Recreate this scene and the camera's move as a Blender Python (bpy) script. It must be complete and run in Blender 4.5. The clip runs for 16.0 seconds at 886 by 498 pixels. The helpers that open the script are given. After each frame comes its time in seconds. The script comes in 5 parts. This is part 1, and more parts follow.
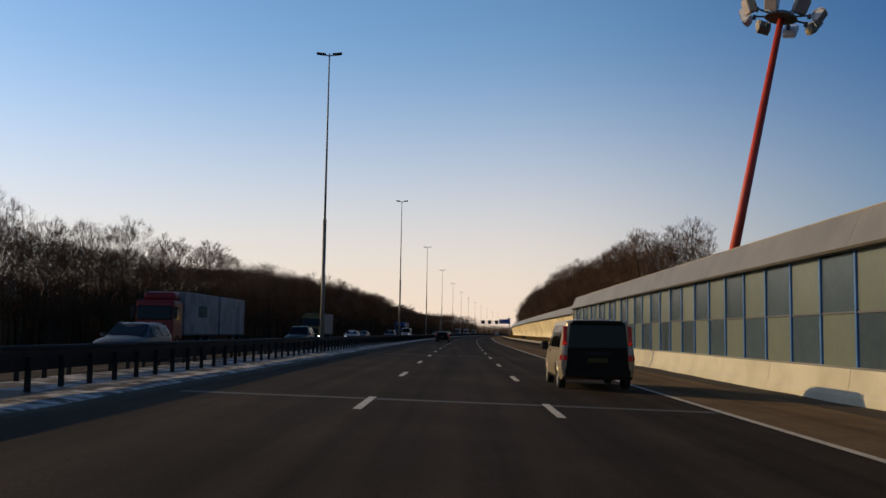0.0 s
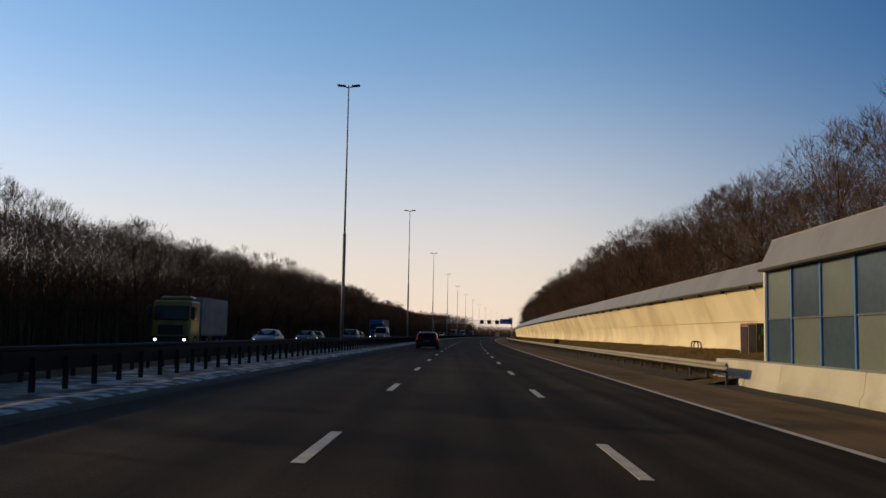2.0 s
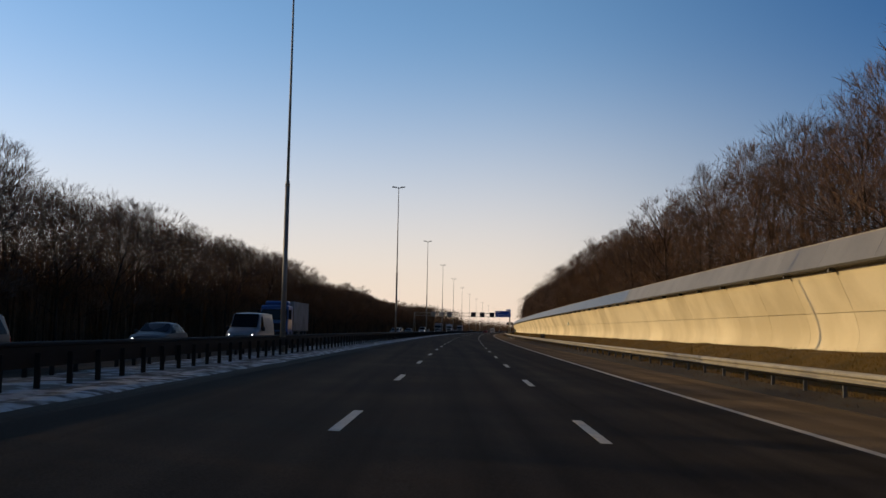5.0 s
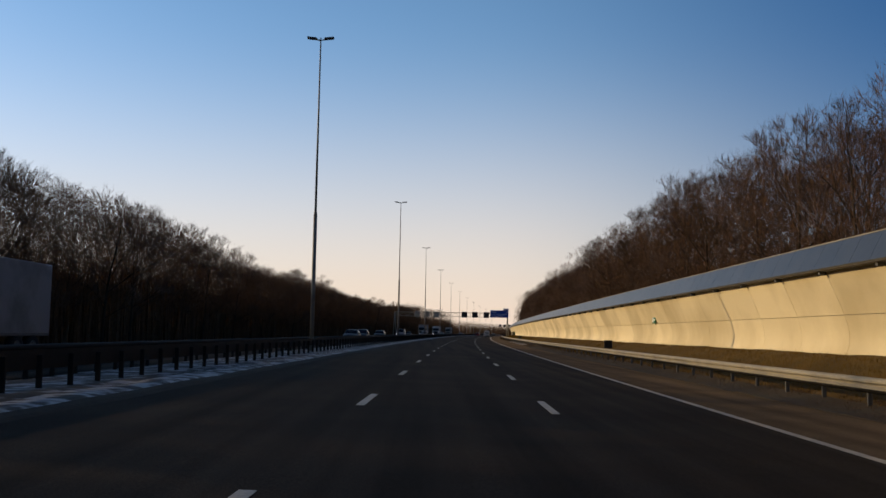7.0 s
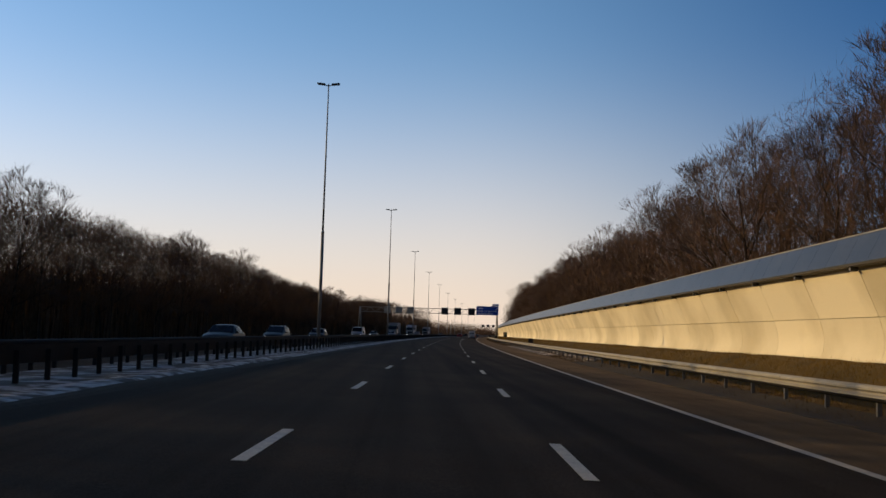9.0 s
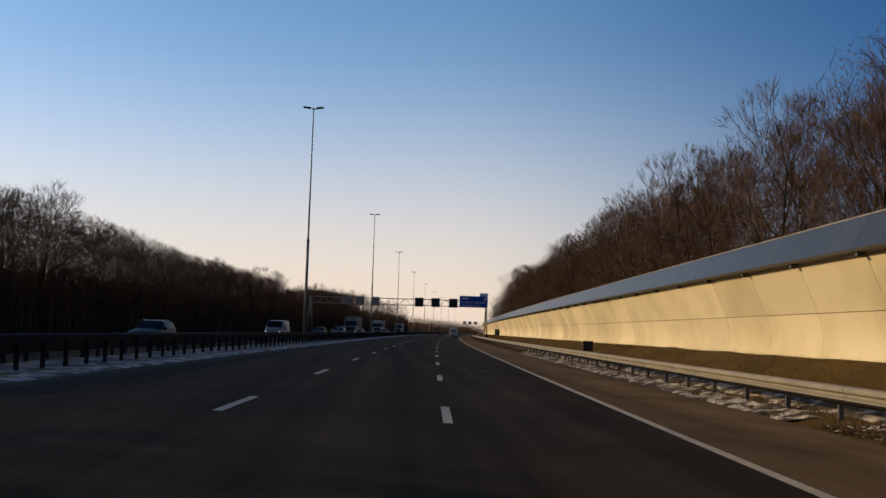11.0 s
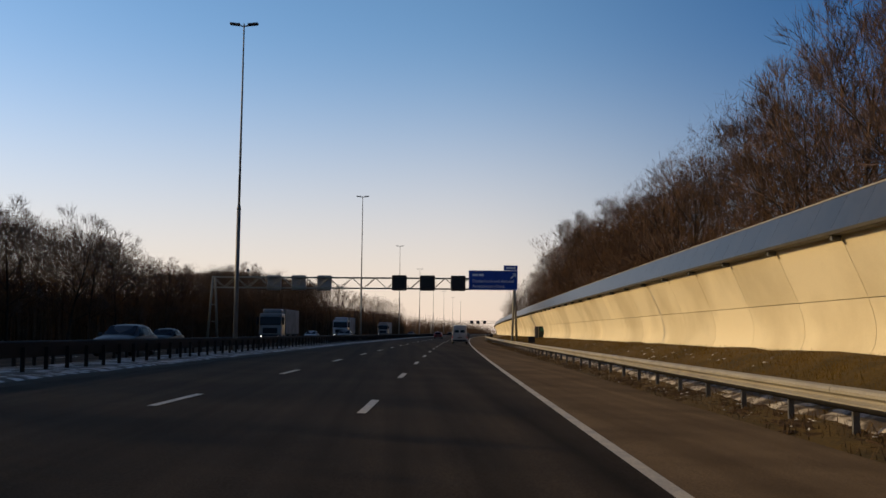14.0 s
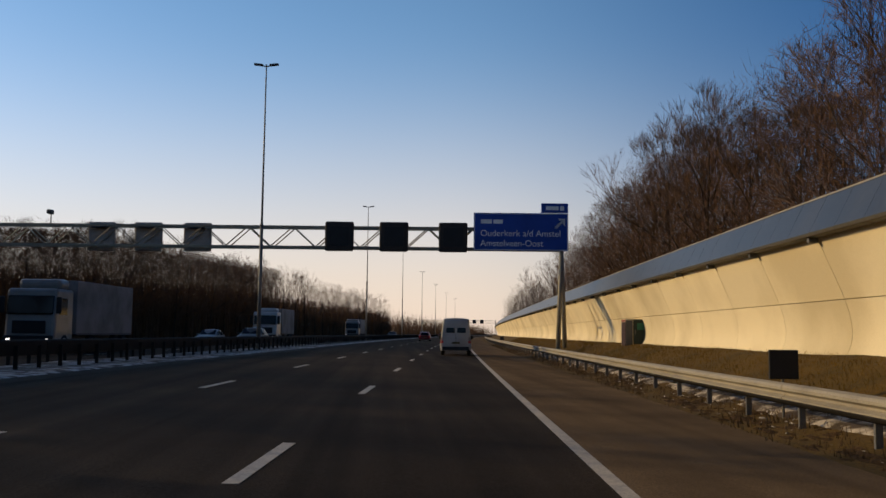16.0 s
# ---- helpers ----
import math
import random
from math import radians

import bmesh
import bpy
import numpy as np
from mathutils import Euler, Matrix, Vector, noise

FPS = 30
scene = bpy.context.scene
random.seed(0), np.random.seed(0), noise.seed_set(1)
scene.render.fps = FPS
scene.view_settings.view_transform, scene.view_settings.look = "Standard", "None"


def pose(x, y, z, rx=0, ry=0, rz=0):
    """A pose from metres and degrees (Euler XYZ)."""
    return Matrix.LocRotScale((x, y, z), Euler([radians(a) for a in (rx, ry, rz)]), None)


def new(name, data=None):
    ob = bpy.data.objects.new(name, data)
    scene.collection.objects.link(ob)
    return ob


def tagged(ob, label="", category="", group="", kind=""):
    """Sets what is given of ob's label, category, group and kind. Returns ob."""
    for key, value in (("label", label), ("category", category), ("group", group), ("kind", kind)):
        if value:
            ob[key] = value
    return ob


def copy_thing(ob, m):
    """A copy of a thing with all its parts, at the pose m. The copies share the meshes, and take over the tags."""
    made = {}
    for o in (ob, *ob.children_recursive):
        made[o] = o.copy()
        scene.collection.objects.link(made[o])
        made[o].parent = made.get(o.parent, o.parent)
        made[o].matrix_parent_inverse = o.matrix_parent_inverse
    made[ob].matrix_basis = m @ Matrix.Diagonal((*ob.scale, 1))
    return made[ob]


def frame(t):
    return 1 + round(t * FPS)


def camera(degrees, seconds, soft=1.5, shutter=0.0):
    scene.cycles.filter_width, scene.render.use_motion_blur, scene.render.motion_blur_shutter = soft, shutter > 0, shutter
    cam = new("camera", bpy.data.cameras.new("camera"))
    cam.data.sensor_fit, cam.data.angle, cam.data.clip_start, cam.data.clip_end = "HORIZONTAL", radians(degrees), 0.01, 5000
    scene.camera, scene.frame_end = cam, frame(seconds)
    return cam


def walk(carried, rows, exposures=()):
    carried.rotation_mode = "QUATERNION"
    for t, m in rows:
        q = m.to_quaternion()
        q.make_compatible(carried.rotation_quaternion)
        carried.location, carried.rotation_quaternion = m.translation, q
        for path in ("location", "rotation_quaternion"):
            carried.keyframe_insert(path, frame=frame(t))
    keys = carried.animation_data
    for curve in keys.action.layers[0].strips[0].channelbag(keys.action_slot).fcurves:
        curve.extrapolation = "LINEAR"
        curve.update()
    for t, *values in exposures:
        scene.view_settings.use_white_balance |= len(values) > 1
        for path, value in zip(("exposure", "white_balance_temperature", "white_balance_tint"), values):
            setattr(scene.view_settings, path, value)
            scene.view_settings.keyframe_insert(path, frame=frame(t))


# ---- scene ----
# The drive: seconds, place, pitch, roll (leaning left) and heading to the right, in degrees.
DRIVE = [
    (0.0, -1.806, -3.501, 1.409, 5.173, 0.924, -0.902),
    (0.5, -1.834, 10.225, 1.409, 5.179, 1.044, -0.913),
    (1.0, -1.824, 23.944, 1.410, 5.173, 1.170, -0.843),
    (1.5, -1.806, 37.539, 1.411, 5.191, 1.063, -0.649),
    (2.0, -1.702, 51.042, 1.410, 5.250, 1.057, -0.647),
    (2.5, -1.584, 64.410, 1.410, 5.214, 1.158, -0.439),
    (3.0, -1.418, 77.823, 1.410, 4.972, 1.258, -0.237),
    (3.5, -1.241, 91.412, 1.409, 5.128, 1.617, -0.223),
    (4.0, -1.077, 105.076, 1.410, 5.329, 1.395, -0.291),
    (4.5, -0.902, 118.735, 1.411, 5.097, 1.173, -0.067),
    (5.2, -0.554, 137.993, 1.411, 4.982, 0.986, 0.218),
    (6.0, -0.031, 160.145, 1.410, 5.077, 0.933, 0.506),
    (6.5, 0.333, 173.995, 1.409, 5.152, 0.965, 0.667),
    (7.0, 0.703, 187.801, 1.409, 5.164, 1.028, 0.814),
    (7.5, 1.079, 201.562, 1.409, 5.115, 1.125, 0.949),
    (8.0, 1.565, 215.437, 1.408, 5.181, 1.429, 1.143),
    (8.5, 2.131, 229.392, 1.405, 5.167, 1.258, 1.513),
    (9.0, 2.735, 243.205, 1.402, 5.209, 1.621, 2.015),
    (9.7, 3.759, 262.512, 1.395, 5.200, 1.876, 2.609),
    (10.3, 4.787, 279.042, 1.386, 5.145, 1.875, 3.002),
    (10.9, 5.908, 295.585, 1.376, 5.098, 1.717, 3.237),
    (11.5, 7.079, 312.171, 1.366, 5.106, 1.445, 3.270),
    (12.0, 8.088, 326.030, 1.358, 5.163, 1.138, 3.136),
    (12.5, 9.037, 339.877, 1.351, 5.196, 1.066, 3.013),
    (13.0, 10.011, 353.616, 1.345, 5.175, 1.016, 3.146),
    (13.5, 10.989, 367.332, 1.339, 5.234, 0.671, 3.035),
    (14.0, 11.933, 380.929, 1.334, 5.181, 0.489, 3.013),
    (14.5, 12.879, 394.411, 1.330, 5.189, 0.945, 2.971),
    (15.0, 13.747, 408.418, 1.329, 5.177, 0.393, 3.237),
    (15.5, 14.697, 422.389, 1.327, 5.130, 0.384, 3.396),
    (16.0, 15.746, 436.129, 1.323, 5.223, 0.662, 3.366),
]
cam = camera(51.25, 16.0, soft=1.5)
walk(cam, [(t, pose(x, y, z, 90 + pitch, 0, -yaw) @ pose(0, 0, 0, 0, 0, roll)) for t, x, y, z, pitch, roll, yaw in DRIVE], [(0.0, 0.36, 6550, 19), (16.0, 0.36, 6550, 19)])
# ---- world, sun and exposure ----
SUN_UP, SUN_LEFT = 16.4, 70.5
world = bpy.data.worlds.new("winter_sky")
scene.world = world
world.use_nodes = True
wn = world.node_tree
sky = wn.nodes.new("ShaderNodeTexSky")
sky.sky_type = "NISHITA"
sky.sun_disc = False
sky.sun_elevation = radians(SUN_UP)
sky.sun_rotation = radians(-SUN_LEFT)
sky.air_density, sky.dust_density, sky.ozone_density = 0.9, 0.5, 2.7
wn.nodes["Background"].inputs["Strength"].default_value = 0.12
clear = wn.nodes.new("ShaderNodeHueSaturation")
clear.inputs["Hue"].default_value, clear.inputs["Saturation"].default_value = 0.489, 1.10
wn.links.new(sky.outputs[0], clear.inputs["Color"])
# winter haze, the same all round the horizon
where, split, rise, haze = [wn.nodes.new("ShaderNode" + k) for k in ("TexCoord", "SeparateXYZ", "MapRange", "Mix")]
rise.interpolation_type = "SMOOTHERSTEP"
rise.inputs[1].default_value, rise.inputs[2].default_value, rise.inputs[3].default_value, rise.inputs[4].default_value = -0.10, 0.37, 0.95, 0.0
haze.data_type = "RGBA"
haze.inputs[7].default_value = (5.75, 4.75, 3.70, 1)
wn.links.new(where.outputs["Generated"], split.inputs[0])
wn.links.new(split.outputs[2], rise.inputs[0])
wn.links.new(rise.outputs[0], haze.inputs[0])
wn.links.new(clear.outputs[0], haze.inputs[6])
# the clear sky deepens away from the sun and towards the zenith
away = wn.nodes.new("ShaderNodeVectorMath")
away.operation = "DOT_PRODUCT"
away.inputs[1].default_value = (-math.sin(radians(SUN_LEFT)), math.cos(radians(SUN_LEFT)), 0)
wn.links.new(where.outputs["Generated"], away.inputs[0])
turn, lift = wn.nodes.new("ShaderNodeMapRange"), wn.nodes.new("ShaderNodeMapRange")
turn.interpolation_type = lift.interpolation_type = "SMOOTHSTEP"
turn.inputs[1].default_value, turn.inputs[2].default_value = 0.30, -0.27
lift.inputs[1].default_value, lift.inputs[2].default_value = 0.31, 0.90
wn.links.new(away.outputs["Value"], turn.inputs[0])
wn.links.new(split.outputs[2], lift.inputs[0])
last = haze.outputs[2]
for node, tone in ((turn, (0.19, 0.385, 0.58, 1)), (lift, (0.22, 0.27, 0.36, 1))):
    deep = wn.nodes.new("ShaderNodeMix")
    deep.data_type, deep.blend_type = "RGBA", "MULTIPLY"
    deep.inputs[7].default_value = tone
    wn.links.new(node.outputs[0], deep.inputs[0])
    wn.links.new(last, deep.inputs[6])
    last = deep.outputs[2]
wn.links.new(last, wn.nodes["Background"].inputs["Color"])
sun = new("sun", bpy.data.lights.new("sun", "SUN"))
sun.data.energy, sun.data.angle, sun.data.color = 2.5, radians(0.6), (1.0, 0.75, 0.36)
SUN_WAY = Vector((-math.sin(radians(SUN_LEFT)) * math.cos(radians(SUN_UP)), math.cos(radians(SUN_LEFT)) * math.cos(radians(SUN_UP)), math.sin(radians(SUN_UP))))
sun.matrix_world = Matrix.Translation((-40, 60, 60)) @ SUN_WAY.to_track_quat("Z", "Y").to_matrix().to_4x4()

# ---- materials ----


def mat(name, color, rough=0.7, metal=0.0, vary=0.25, fine=40.0, broad=1.5, bump=0.2, dirt=None, amount=0.5, per_object=0.0, coat=0.0, spec=0.25, streak=0.0, edge=(0.42, 0.68)):
    """A surface with grain at two scales; dirt: a second colour in uneven patches."""
    m = bpy.data.materials.new(name)
    m.use_nodes = True
    t = m.node_tree
    b = t.nodes["Principled BSDF"]
    b.inputs["Roughness"].default_value, b.inputs["Metallic"].default_value = rough, metal
    b.inputs["Coat Weight"].default_value, b.inputs["Specular IOR Level"].default_value = coat, spec
    co = t.nodes.new("ShaderNodeTexCoord")
    n1, n2 = t.nodes.new("ShaderNodeTexNoise"), t.nodes.new("ShaderNodeTexNoise")
    n1.inputs["Scale"].default_value, n2.inputs["Scale"].default_value = fine, broad
    n1.inputs["Detail"].default_value, n2.inputs["Detail"].default_value = 3, 6
    geo = t.nodes.new("ShaderNodeNewGeometry")
    for n in (n1, n2):
        t.links.new(geo.outputs["Position"], n.inputs["Vector"])
    mixd = t.nodes.new("ShaderNodeMix")
    mixd.data_type = "RGBA"
    second = dirt if dirt else tuple(c * 0.55 for c in color)
    mixd.inputs[6].default_value, mixd.inputs[7].default_value = (*color, 1), (*second, 1)
    ramp = t.nodes.new("ShaderNodeMapRange")
    ramp.inputs[1].default_value, ramp.inputs[2].default_value = edge
    ramp.inputs[4].default_value = amount
    t.links.new(n2.outputs[0], ramp.inputs[0])
    t.links.new(ramp.outputs[0], mixd.inputs[0])
    hsv = t.nodes.new("ShaderNodeHueSaturation")
    val = t.nodes.new("ShaderNodeMapRange")
    val.inputs[1].default_value, val.inputs[2].default_value = 0.25, 0.75
    val.inputs[3].default_value, val.inputs[4].default_value = 1 - vary, 1 + vary
    t.links.new(n1.outputs[0], val.inputs[0])
    out = val.outputs[0]
    if per_object:
        info = t.nodes.new("ShaderNodeObjectInfo")
        r = t.nodes.new("ShaderNodeMapRange")
        r.inputs[3].default_value, r.inputs[4].default_value = 1 - per_object, 1 + per_object
        t.links.new(info.outputs["Random"], r.inputs[0])
        mul = t.nodes.new("ShaderNodeMath")
        mul.operation = "MULTIPLY"
        t.links.new(out, mul.inputs[0])
        t.links.new(r.outputs[0], mul.inputs[1])
        out = mul.outputs[0]
    if streak:
        # wear drawn out along the direction of travel
        mp, n3, r3, mul3 = t.nodes.new("ShaderNodeMapping"), t.nodes.new("ShaderNodeTexNoise"), t.nodes.new("ShaderNodeMapRange"), t.nodes.new("ShaderNodeMath")
        mp.inputs["Scale"].default_value = (1.3, 0.02, 1.0)
        n3.inputs["Scale"].default_value, n3.inputs["Detail"].default_value = 1.0, 4
        r3.inputs[1].default_value, r3.inputs[2].default_value, r3.inputs[3].default_value, r3.inputs[4].default_value = 0.3, 0.7, 1 - streak, 1 + streak
        mul3.operation = "MULTIPLY"
        t.links.new(geo.outputs["Position"], mp.inputs[0])
        t.links.new(mp.outputs[0], n3.inputs["Vector"])
        t.links.new(n3.outputs[0], r3.inputs[0])
        t.links.new(out, mul3.inputs[0])
        t.links.new(r3.outputs[0], mul3.inputs[1])
        out = mul3.outputs[0]
    t.links.new(out, hsv.inputs["Value"])
    t.links.new(mixd.outputs[2], hsv.inputs["Color"])
    t.links.new(hsv.outputs[0], b.inputs["Base Color"])
    if bump:
        bp = t.nodes.new("ShaderNodeBump")
        bp.inputs["Strength"].default_value, bp.inputs["Distance"].default_value = bump, 0.01
        t.links.new(n1.outputs[0], bp.inputs["Height"])
        t.links.new(bp.outputs[0], b.inputs["Normal"])
    return m


def glow(name, color, strength):
    m = mat(name, color, 0.4, vary=0.05, bump=0, spec=0.05)
    b = m.node_tree.nodes["Principled BSDF"]
    b.inputs["Emission Color"].default_value, b.inputs["Emission Strength"].default_value = (*color, 1), strength
    return m


ASPHALT = mat("porous_asphalt", (0.026, 0.0195, 0.0138), 0.92, vary=0.6, fine=45, broad=0.28, bump=0.5, dirt=(0.045, 0.034, 0.023), amount=0.7, spec=0.05, streak=0.55)
# far paler than the lanes: sunlight on the shoulder is put into its colour
ASPHALT_LIT = mat("sun_pale_shoulder_asphalt", (0.150, 0.104, 0.060), 0.95, vary=0.35, fine=50, broad=0.5, bump=0.5, dirt=(0.095, 0.067, 0.040), amount=0.8, spec=0.02, streak=0.25)
JOINT = mat("bitumen_joint", (0.055, 0.047, 0.040), 0.7, vary=0.3, fine=20, broad=2)
PAINT = mat("road_paint", (0.50, 0.45, 0.355), 0.6, vary=0.25, fine=30, broad=3, bump=0.3, dirt=(0.30, 0.28, 0.25), amount=0.7)
SOIL = mat("verge_soil", (0.034, 0.022, 0.011), 0.95, vary=0.5, fine=12, broad=0.9, bump=0.8, dirt=(0.035, 0.030, 0.018), amount=0.9)
GRASS_GROUND = mat("winter_grass_ground", (0.082, 0.046, 0.002), 0.95, vary=0.5, fine=14, broad=0.7, bump=0.8, dirt=(0.042, 0.026, 0.002), amount=0.9)
WEEDS = mat("dead_weeds", (0.075, 0.048, 0.025), 0.95, vary=0.4, fine=6, broad=0.8, bump=0, dirt=(0.06, 0.04, 0.02), amount=0.8, spec=0.05)
GRASS = mat("dry_grass", (0.115, 0.062, 0.002), 0.9, vary=0.4, fine=6, broad=0.8, bump=0, dirt=(0.070, 0.045, 0.002), amount=0.8)
LITTER = mat("leaf_litter", (0.060, 0.036, 0.018), 0.95, vary=0.5, fine=15, broad=2, bump=0.4, dirt=(0.025, 0.017, 0.010), amount=0.9, spec=0.05)
ROADSIDE_SNOW = mat("dirty_roadside_snow", (0.50, 0.48, 0.44), 0.8, vary=0.3, fine=10, broad=2.5, bump=0.8, dirt=(0.07, 0.055, 0.04), amount=1.0, edge=(0.42, 0.58))
SNOW = mat("old_snow", (0.31, 0.31, 0.305), 0.7, vary=0.35, fine=8, broad=1.6, bump=0.8, dirt=(0.030, 0.024, 0.018), amount=1.0, edge=(0.40, 0.52))
CONCRETE = mat("noise_wall_concrete", (0.64, 0.55, 0.355), 0.85, vary=0.05, fine=30, broad=0.24, bump=0.05, dirt=(0.45, 0.37, 0.22), amount=0.75, per_object=0.07, edge=(0.44, 0.64))
KERB_CONCRETE = mat("barrier_concrete", (0.45, 0.42, 0.32), 0.85, vary=0.06, fine=25, broad=0.5, bump=0.08, dirt=(0.33, 0.30, 0.23), amount=0.8, per_object=0.06)
SOLAR = mat("grey_cap_panel", (0.155, 0.150, 0.142), 0.55, 0.0, vary=0.10, fine=20, broad=0.6, bump=0.05, dirt=(0.115, 0.112, 0.108), amount=0.7, per_object=0.06)
SOLAR_CELL = mat("solar_cell", (0.036, 0.042, 0.052), 0.36, 0.0, vary=0.12, fine=8, broad=0.8, bump=0.02, dirt=(0.055, 0.058, 0.064), amount=0.6, per_object=0.07)
GUTTER = mat("yellowed_gutter", (0.060, 0.050, 0.030), 0.6, 0.2, vary=0.2, fine=20, broad=2, dirt=(0.040, 0.033, 0.020), amount=0.7)
STEEL = mat("galvanised_steel", (0.28, 0.25, 0.185), 0.6, 0.15, vary=0.15, fine=30, broad=1.2, bump=0.1, dirt=(0.19, 0.17, 0.135), amount=0.7)
MAST_STEEL = mat("dull_mast_steel", (0.21, 0.195, 0.17), 0.55, 0.2, vary=0.15, fine=30, broad=1.0, bump=0.1, dirt=(0.09, 0.085, 0.08), amount=0.7)
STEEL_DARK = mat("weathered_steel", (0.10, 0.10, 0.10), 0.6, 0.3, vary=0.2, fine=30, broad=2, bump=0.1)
BLACK = mat("black_plastic", (0.015, 0.015, 0.016), 0.5, vary=0.2, bump=0.1)
BLUE_POST = mat("blue_painted_post", (0.05, 0.15, 0.36), 0.4, vary=0.12, fine=20, broad=2, bump=0.05)
PANEL_GREEN = mat("milky_green_panel", (0.115, 0.135, 0.105), 0.3, vary=0.08, fine=5, broad=1.2, bump=0.02, dirt=(0.095, 0.115, 0.10), amount=0.7, per_object=0.10)
PANEL_BLUE = mat("milky_blue_panel", (0.045, 0.066, 0.078), 0.25, vary=0.10, fine=5, broad=1.2, bump=0.02, dirt=(0.038, 0.058, 0.072), amount=0.7, per_object=0.15)
BRUSH = mat("dark_brushwood", (0.130, 0.073, 0.040), 0.95, vary=0.35, fine=4, broad=0.4, bump=0, dirt=(0.060, 0.036, 0.021), amount=0.8, spec=0.02)
# near black because the backlit rails' shade is put into the steel's colour
SHADE_STEEL = mat("shade_dark_rail_steel", (0.020, 0.019, 0.018), 0.75, 0.1, vary=0.2, fine=30, broad=1.2, bump=0.1, dirt=(0.03, 0.026, 0.022), amount=0.8, spec=0.06)
SIGNAL_BACK = mat("dull_grey_signal_back", (0.30, 0.27, 0.24), 0.7, vary=0.12, fine=20, broad=1.5, bump=0.1)
RED_PAINT = mat("red_mast_paint", (0.50, 0.055, 0.03), 0.45, vary=0.12, fine=20, broad=1, bump=0.05)
BARK = mat("grey_brown_bark", (0.050, 0.035, 0.025), 0.9, vary=0.35, fine=10, broad=1.0, bump=0.4, dirt=(0.038, 0.030, 0.022), amount=0.7, per_object=0.25, spec=0.02)
TWIG = mat("brown_twigs", (0.145, 0.096, 0.068), 0.9, vary=0.3, fine=6, broad=0.4, bump=0, dirt=(0.045, 0.031, 0.022), amount=0.8, per_object=0.3, spec=0.0)
SIGN_BLUE = mat("blue_sign_face", (0.012, 0.055, 0.30), 0.45, vary=0.06, fine=10, broad=1, bump=0)
SIGN_WHITE = mat("white_sign_film", (0.75, 0.75, 0.75), 0.5, vary=0.05, bump=0)
SIGNAL = mat("matt_black_signal_face", (0.035, 0.03, 0.027), 0.7, vary=0.15, fine=60, broad=3, bump=0.1)
CAR_GLASS = mat("tinted_glass", (0.004, 0.0045, 0.005), 0.06, vary=0.1, bump=0, spec=0.22)
TYRE = mat("tyre_rubber", (0.018, 0.018, 0.018), 0.85, vary=0.3, bump=0.3)
ALLOY = mat("wheel_alloy", (0.40, 0.40, 0.40), 0.35, 0.8, vary=0.1, bump=0)
TAIL = glow("tail_lamp_red", (0.50, 0.012, 0.006), 0.4)
# near-black colour holding the shade of the van's rear and a rail fold
SHADE_BLACK = mat("shade_black_surface", (0.014, 0.0125, 0.0105), 0.7, vary=0.3, fine=20, broad=1.5, bump=0.05, dirt=(0.024, 0.020, 0.016), amount=0.8, spec=0.04)
CLEAR_LENS = mat("clear_lamp_lens", (0.34, 0.28, 0.25), 0.2, vary=0.1, bump=0, coat=0.5)
TAIL_OFF = mat("red_lamp_glass", (0.60, 0.010, 0.006), 0.2, vary=0.1, bump=0, coat=0.1)
HEAD = glow("headlight", (1.0, 0.93, 0.82), 3.0)
PLATE = mat("yellow_plate", (0.07, 0.05, 0.01), 0.5, vary=0.05, bump=0)


def paint(name, color, metal=0.0, rough=0.40, coat=0.25):
    return mat(name, color, rough, metal, vary=0.05, fine=80, broad=1.2, bump=0.0, dirt=tuple(c * 0.7 for c in color), amount=0.7, coat=coat)


# ---- the road's own coordinates: s along it, u to the right of its right-hand lane line ----
BEND, TIGHTEN = 0.00014143, 3.011e-8
FALL = 0.0232


def W(s, u, z=0.0):
    a = heading(s)
    return Vector((BEND * s * s / 2 + TIGHTEN * s ** 3 / 6 + u * math.cos(a), s - u * math.sin(a), z))


def heading(s):
    """How far the road has turned to the right, in radians."""
    return BEND * s + TIGHTEN * s * s / 2


def road_z(u):
    """Height of the carriageways: each falls to its own outer side."""
    return -FALL * u if u > -10 else FALL * 10 + FALL * (u + 10) * 0.9


def at(s, u, z, turn=0.0):
    p = W(s, u, z)
    return pose(p.x, p.y, p.z, 0, 0, -math.degrees(heading(s)) + turn)


def mesh_of(name, bm, material):
    me = bpy.data.meshes.new(name)
    bm.to_mesh(me)
    bm.free()
    for m in material if isinstance(material, (list, tuple)) else [material]:
        me.materials.append(m)
    return me


def part(name, bm, material, parent=None, label="", smooth=False):
    me = mesh_of(name, bm, material)
    if smooth:
        for p in me.polygons:
            p.use_smooth = True
    ob = new(name, me)
    ob.parent = parent
    if label:
        ob["label"] = label
    return ob


def thing(name, label, category, m=None, group="", kind=""):
    ob = new(name)
    if m is not None:
        ob.matrix_world = m
    return tagged(ob, label, category, group, kind)


def piece(name, me, parent, m):
    ob = new(name, me)
    ob.parent = parent
    ob.matrix_basis = m
    return ob


